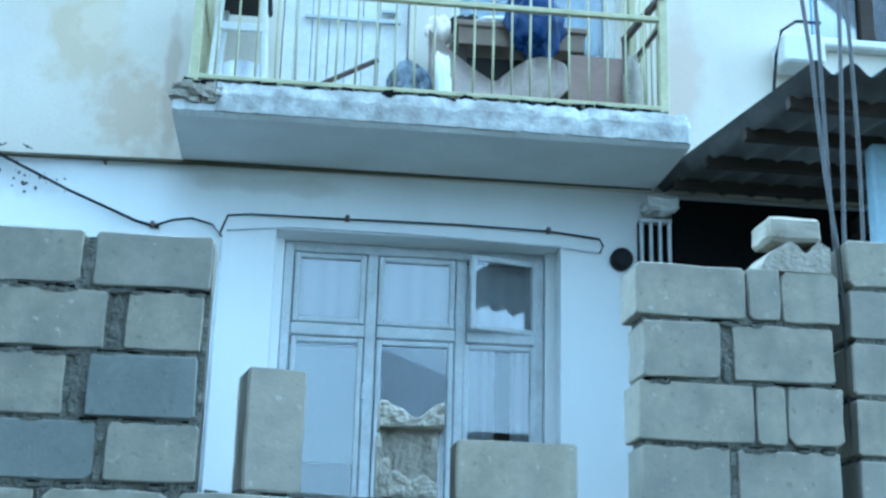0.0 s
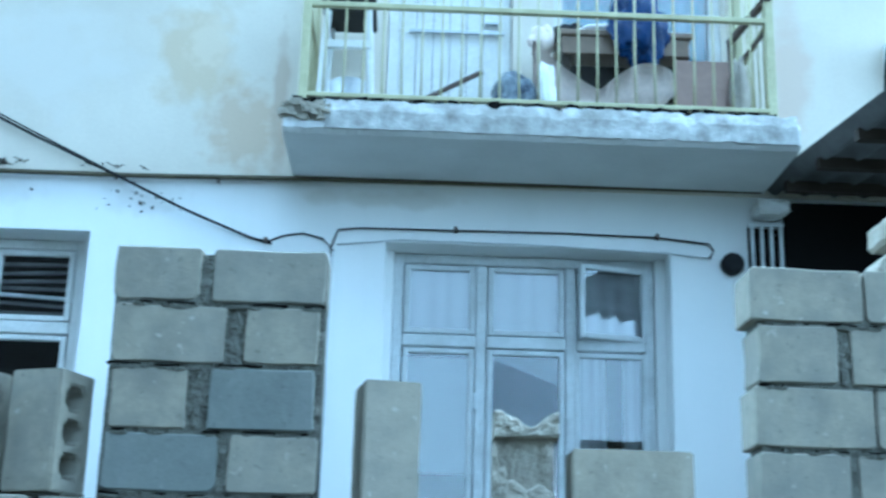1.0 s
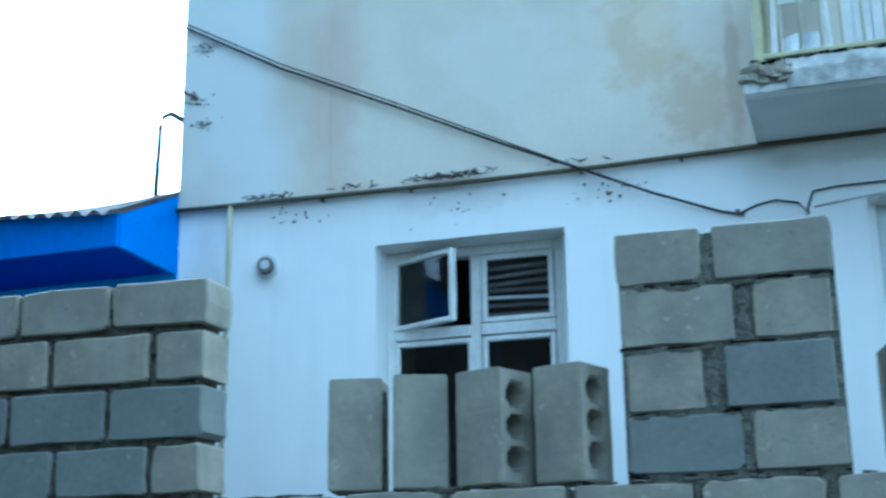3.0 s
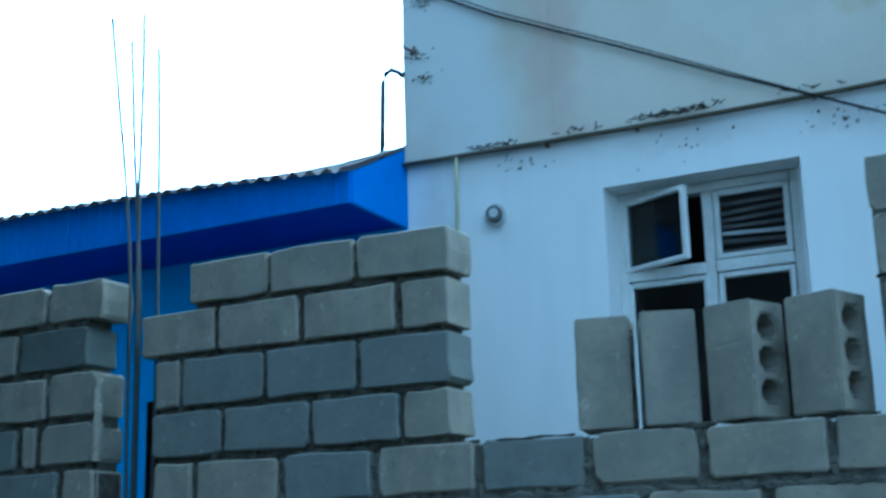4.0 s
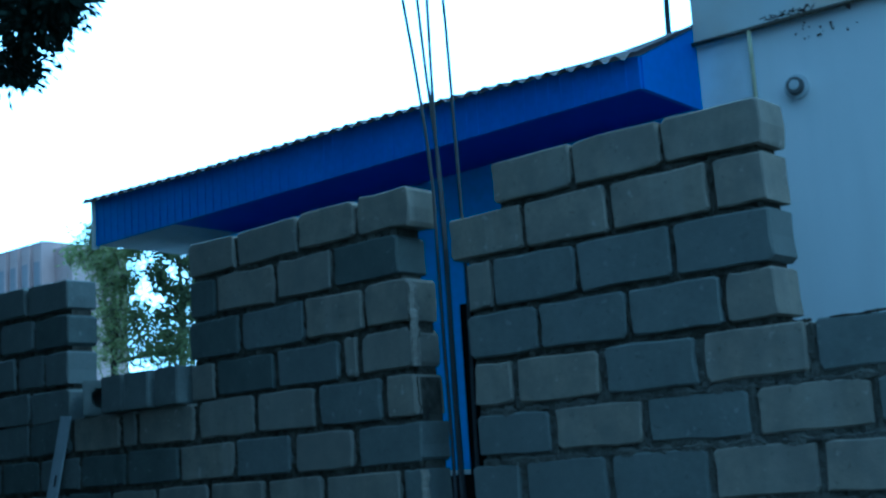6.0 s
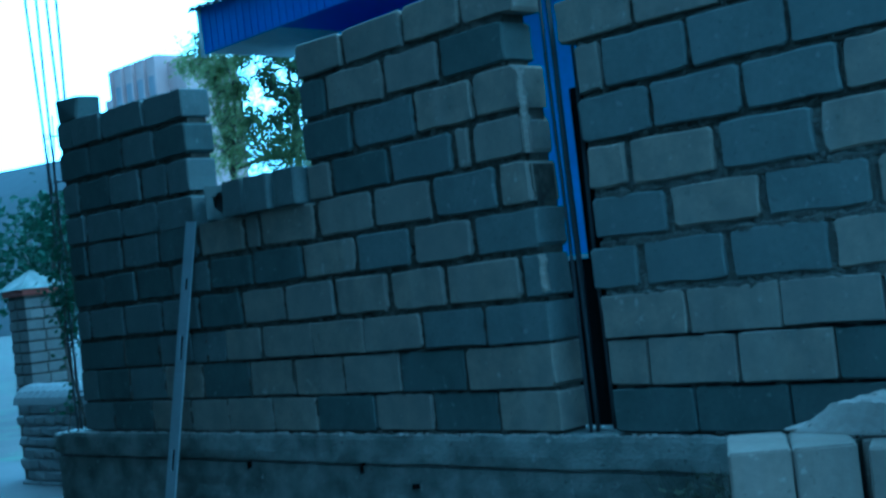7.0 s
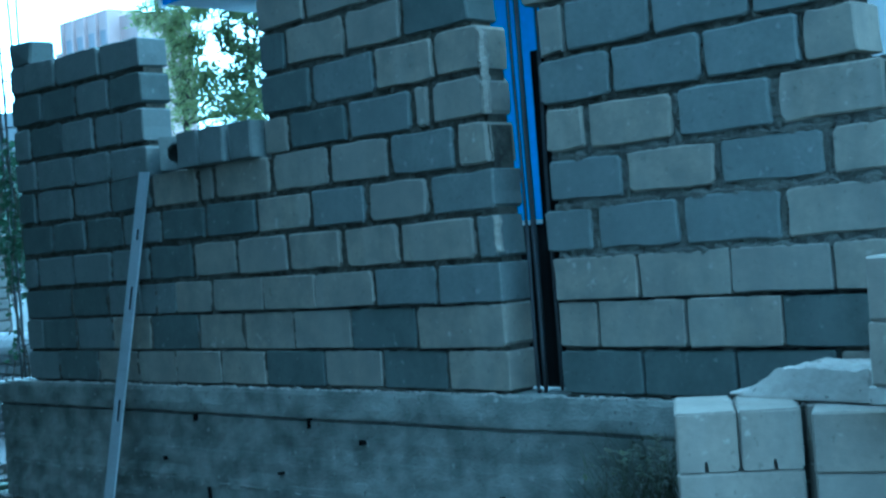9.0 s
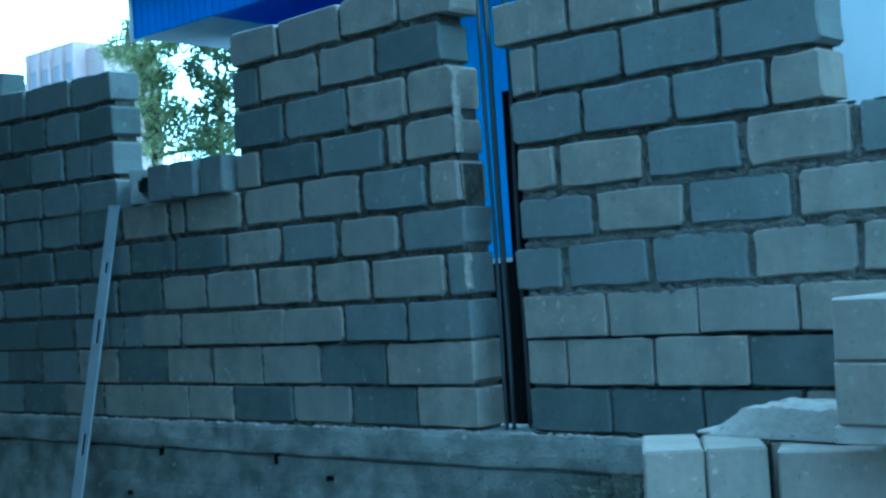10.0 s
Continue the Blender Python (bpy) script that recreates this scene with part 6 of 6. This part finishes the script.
lay(4, run(EL, DR, 0.40, -7.72, -6.88, -6.49, -6.084, -5.694, -5.287, -4.881, -4.488, -4.025))
lay(5, run(EL, DR, 0.40, -7.509, -7.127, -6.743, -6.351, -5.941, -5.509, -5.092, -4.687, -4.287), 0.022)
lay(6, run(EL, DR - 0.015, 0.40, -7.68, -7.25, -6.84, -6.43, -5.99, -5.846, -5.368, -4.933, -4.517, -4.101), 0.024)
lay(1, run(CL, RE, 0.40, -3.204, -2.794))
lay(2, run(CL, RE, 0.40, -3.405, -2.989, -2.588))
lay(3, run(CL, RE, 0.40, -3.198, -2.783, -2.384))
lay(4, run(-3.655, RE, 0.41, -3.387, -2.978, -2.556, -2.141), 0.024)
lay(5, run(CL, RE, 0.41, -3.22, -2.806, -2.371, -1.93, -1.52, -1.11), 0.026)
lay(6, run(CL, RE, 0.41, -3.391, -2.977, -2.555, -2.13, -1.714, -1.31, -0.896, -0.491, -0.08, 0.316, 0.71), 0.026)
# left pier and the part beside the gap
lay(7, run(EL, -6.42, 0.40, -7.65, -7.208, -6.815), 0.02)
lay(8, run(EL, -6.43, 0.40, -7.70, -7.318, -6.965, -6.682), 0.018)
lay(9, run(EL, -6.425, 0.40, -7.525, -7.14, -6.776), 0.018)
lay(10, run(EL, -6.43, 0.40, -7.70, -7.346, -6.851), 0.014)
lay(7, [-5.418, -5.209, -4.786, -4.345, -4.235, -3.905], 0.022)
lay(8, [-5.411, -5.021, -4.574, -4.195, -3.915], 0.018)
lay(9, [-5.404, -5.191, -4.759, -4.376, -3.965], 0.016)
lay(10, [-5.395, -5.031, -4.591, -4.218, -3.885], 0.014)
# right of the gap
lay(7, [-3.623, -3.254, -2.844, -2.438, -2.222], 0.018)
lay(8, [-3.614, -3.468, -3.054, -2.626, -2.216], 0.018)
lay(9, [-3.697, -3.291, -2.888, -2.447, -2.216], 0.02)
lay(10, [-3.435, -3.037, -2.634, -2.212], 0.016)
# pier between the windows
lay(7, [-0.715, -0.318, 0.0], 0.034)
lay(8, [-0.722, -0.414, 0.0], 0.07)
lay(9, [-0.730, -0.308, 0.0], 0.066)
lay(10, [-0.735, -0.411, 0.0], 0.040)
# right pier
lay(7, [1.388, 1.702, 2.085], 0.028)
lay(8, [1.385, 1.786, 1.893, 2.088], 0.010)
lay(9, [1.385, 1.691, 2.09], 0.05)
lay(10, [1.378, 1.772, 1.888, 2.096], 0.010)
GZ = [0.79, 0.98, 1.175, 1.37, 1.565, 1.76, 1.955, 2.14, 2.345, 2.54, 2.722, 2.905]
for k in range(11):
    lay(k + 1, run(2.125, 3.9, 0.40, 2.40 if k % 2 else 2.52), 0.018, GZ[k], GZ[k + 1])
# added black sheet: darkness of the gap put into its colour
part("shuttering_board", boxes((-3.812, -3.58, 0.200, 0.222, 0.80, 2.25), bevel=0.003), NEAR_BLACK, wall_ob, "near-black sheet added behind the gap to darken it")
# half block left standing on the end pier
bm = boxes((-7.87, -7.60, 0.0, 0.18, 2.762, 2.915), bevel=0.014)
rubble(bm, 0.012, 6, 10)
thing("half_block", bm, BLOCK_DEEP, "dark half block lying on top of the end pier", "concrete block")

# ragged mortar squeezed out of the upper joints, bed by bed
def bead(pts, seed, thick, proud, rim=0.014, name="mortar_bead", material=MORTAR, owner=None):
    """Uneven ribbon of mortar along a joint; breaks off where it thins out."""
    bm = bmesh.new()
    prev = None
    for k, (x, z, ux, uz) in enumerate(pts):
        q = Vector((x * 17, z * 17, seed))
        h = thick * (0.55 + 1.5 * noise.noise(q) + 0.5 * noise.noise(q * 3.1))
        if h < 0.002:
            prev = None
            continue
        y = proud + 0.010 * noise.noise(q * 1.7 + Vector((5, 0, 0)))
        o = 0.006 * noise.noise(q * 0.8 + Vector((0, 9, 0)))
        ring = [bm.verts.new((x + uz * (m * h + o), yy, z + ux * (m * h + o))) for m, yy in ((-1.0, rim), (-0.55, y), (0.5, y - 0.002), (1.0, rim))]
        if prev:
            for m in range(3):
                bm.faces.new((prev[m], prev[m + 1], ring[m + 1], ring[m]))
        prev = ring
    if len(bm.faces):
        part(name, bm, MORTAR_PALE if material is MORTAR and (pts[0][0] > -0.8 or pts[0][0] > -3.7 and 1.3 < pts[0][1] < 1.95) else material, owner or wall_ob)
    else:
        bm.free()


def bed_bead(z, x0, x1, thick=0.011, proud=0.002, name="mortar_bead", material=MORTAR):
    n = int((x1 - x0) / 0.011)
    bead([(x0 + (x1 - x0) * k / n, z, 1, 0) for k in range(n + 1)], z * 7 + x0, thick, proud, 0.014, name, material)


def upright_bead(x, z0, z1, thick=0.013, proud=0.002):
    n = max(4, int((z1 - z0) / 0.011))
    bead([(x, z0 + (z1 - z0) * k / n, 0, 1) for k in range(n + 1)], x * 5 + z0, thick, proud)


for z in (0.27,):
    n = 520
    bead([(-8.2 + 5.9 * k / n, z + 0.006 * math.sin(k * 0.03 + z * 9), 1, 0) for k in range(n + 1)], z * 11, 0.005, -0.042, -0.015, "form_fin", CONCRETE, footing)
for k in range(6, 10):
    bed_bead(Z[k] - 0.004, -0.70, -0.03, 0.013, -0.003)
    bed_bead(Z[k] - 0.004, 1.43, 2.05, 0.011, -0.002)
    bed_bead(Z[k] - 0.004, -3.56 if k < 9 else -3.38, -2.27, 0.007, 0.012)
# open cracks along the beds
for k in range(6, 10):
    bed_bead(Z[k] + 0.006, -0.71, -0.02, 0.0045, -0.006, "joint_crack", NEAR_BLACK)
    bed_bead(Z[k] + 0.005, 1.41, 2.06, 0.0035, -0.006, "joint_crack", NEAR_BLACK)
for k in range(1, 3):
    bed_bead(Z[k] + 0.003, -3.57, 2.05, 0.004, -0.005, "joint_crack", NEAR_BLACK)
    bed_bead(Z[k] + 0.003, -6.2, -3.95, 0.004, -0.005, "joint_crack", NEAR_BLACK)
for k in range(1, 3):
    bed_bead(Z[k] + 0.001, -7.86, -3.96, 0.005, 0.004)
    bed_bead(Z[k] + 0.001, -3.56, 2.04, 0.005, 0.004)
for k in range(3, 6):
    bed_bead(Z[k] - 0.003, -3.58, 2.06, 0.021, 0.002)
bed_bead(Z[0] + 0.002, -7.88, -3.9, 0.010, -0.006)
bed_bead(Z[0] + 0.002, -3.58, -2.0, 0.010, -0.006)
bed_bead(Z[6] - 0.006, -2.2, -0.74, 0.008, 0.006)
bed_bead(Z[6] - 0.006, 0.01, 1.36, 0.008, 0.006)
for x, c in ((-0.318, 6), (-0.414, 7), (-0.308, 8), (-0.411, 9), (1.702, 6), (1.691, 8)):
    upright_bead(x, Z[c] + 0.012, Z[c + 1] - 0.012, 0.026 if x < 0 else 0.018, 0.004)
for c, xs in ((5, (-3.391, -2.977, -2.555, -2.13, -1.714, -1.31, -0.896, -0.491, -0.08, 0.316, 0.71)), (4, (-3.22, -2.806, -2.371, -1.93, -1.52)), (6, (-3.254, -2.844, -2.438)),
              (7, (-3.054, -2.626)), (8, (-3.291, -2.888, -2.447)), (9, (-3.037, -2.634))):
    for x in xs:
        upright_bead(x, Z[c] + 0.01, Z[c + 1] - 0.018, 0.013, 0.009)

# dark mortar dabbed over the upright joints of the lowest courses
for c, xs in ((0, (-7.53, -7.089, -6.68, -6.303, -5.898, -5.522)), (1, (-7.315, -6.919, -6.522, -6.075, -5.687)), (2, (-7.338, -6.941, -6.45, -5.933))):
    for x in xs:
        upright_bead(x, Z[c] + 0.005, Z[c + 1] - 0.01, 0.017, -0.002)

bm = bmesh.new()
prev = None
for k in range(110):
    z = 1.22 + 0.0104 * k
    q = Vector((z * 11, 3.0, 0))
    w = 0.017 + 0.014 * noise.noise(q * 2.7) + 0.008 * noise.noise(q * 6.3)
    if w < 0.005 or z < 1.39 or 1.555 < z < 1.985:
        prev = None
        continue
    e = -3.903 + 0.008 * noise.noise(q * 2.3 + Vector((0, 4, 0))) - (0.008 if 1.95 < z < 2.38 else 0)
    ring = [bm.verts.new(p) for p in ((e - w, 0.004, z), (e - 0.5 * w, -0.008 + 0.004 * noise.noise(q * 5), z), (e, -0.006, z), (e + 0.010, 0.006, z), (e + 0.008, 0.012 + w, z), (e - 0.006, 0.02 + 1.5 * w, z))]
    if prev:
        for m in range(5):
            bm.faces.new((prev[m], prev[m + 1], ring[m + 1], ring[m]))
    prev = ring
smear = part("mortar_smear", bm, BROKEN, wall_ob, "pale mortar lumps on the toothed end")
tagged(smear, kind="stuff")
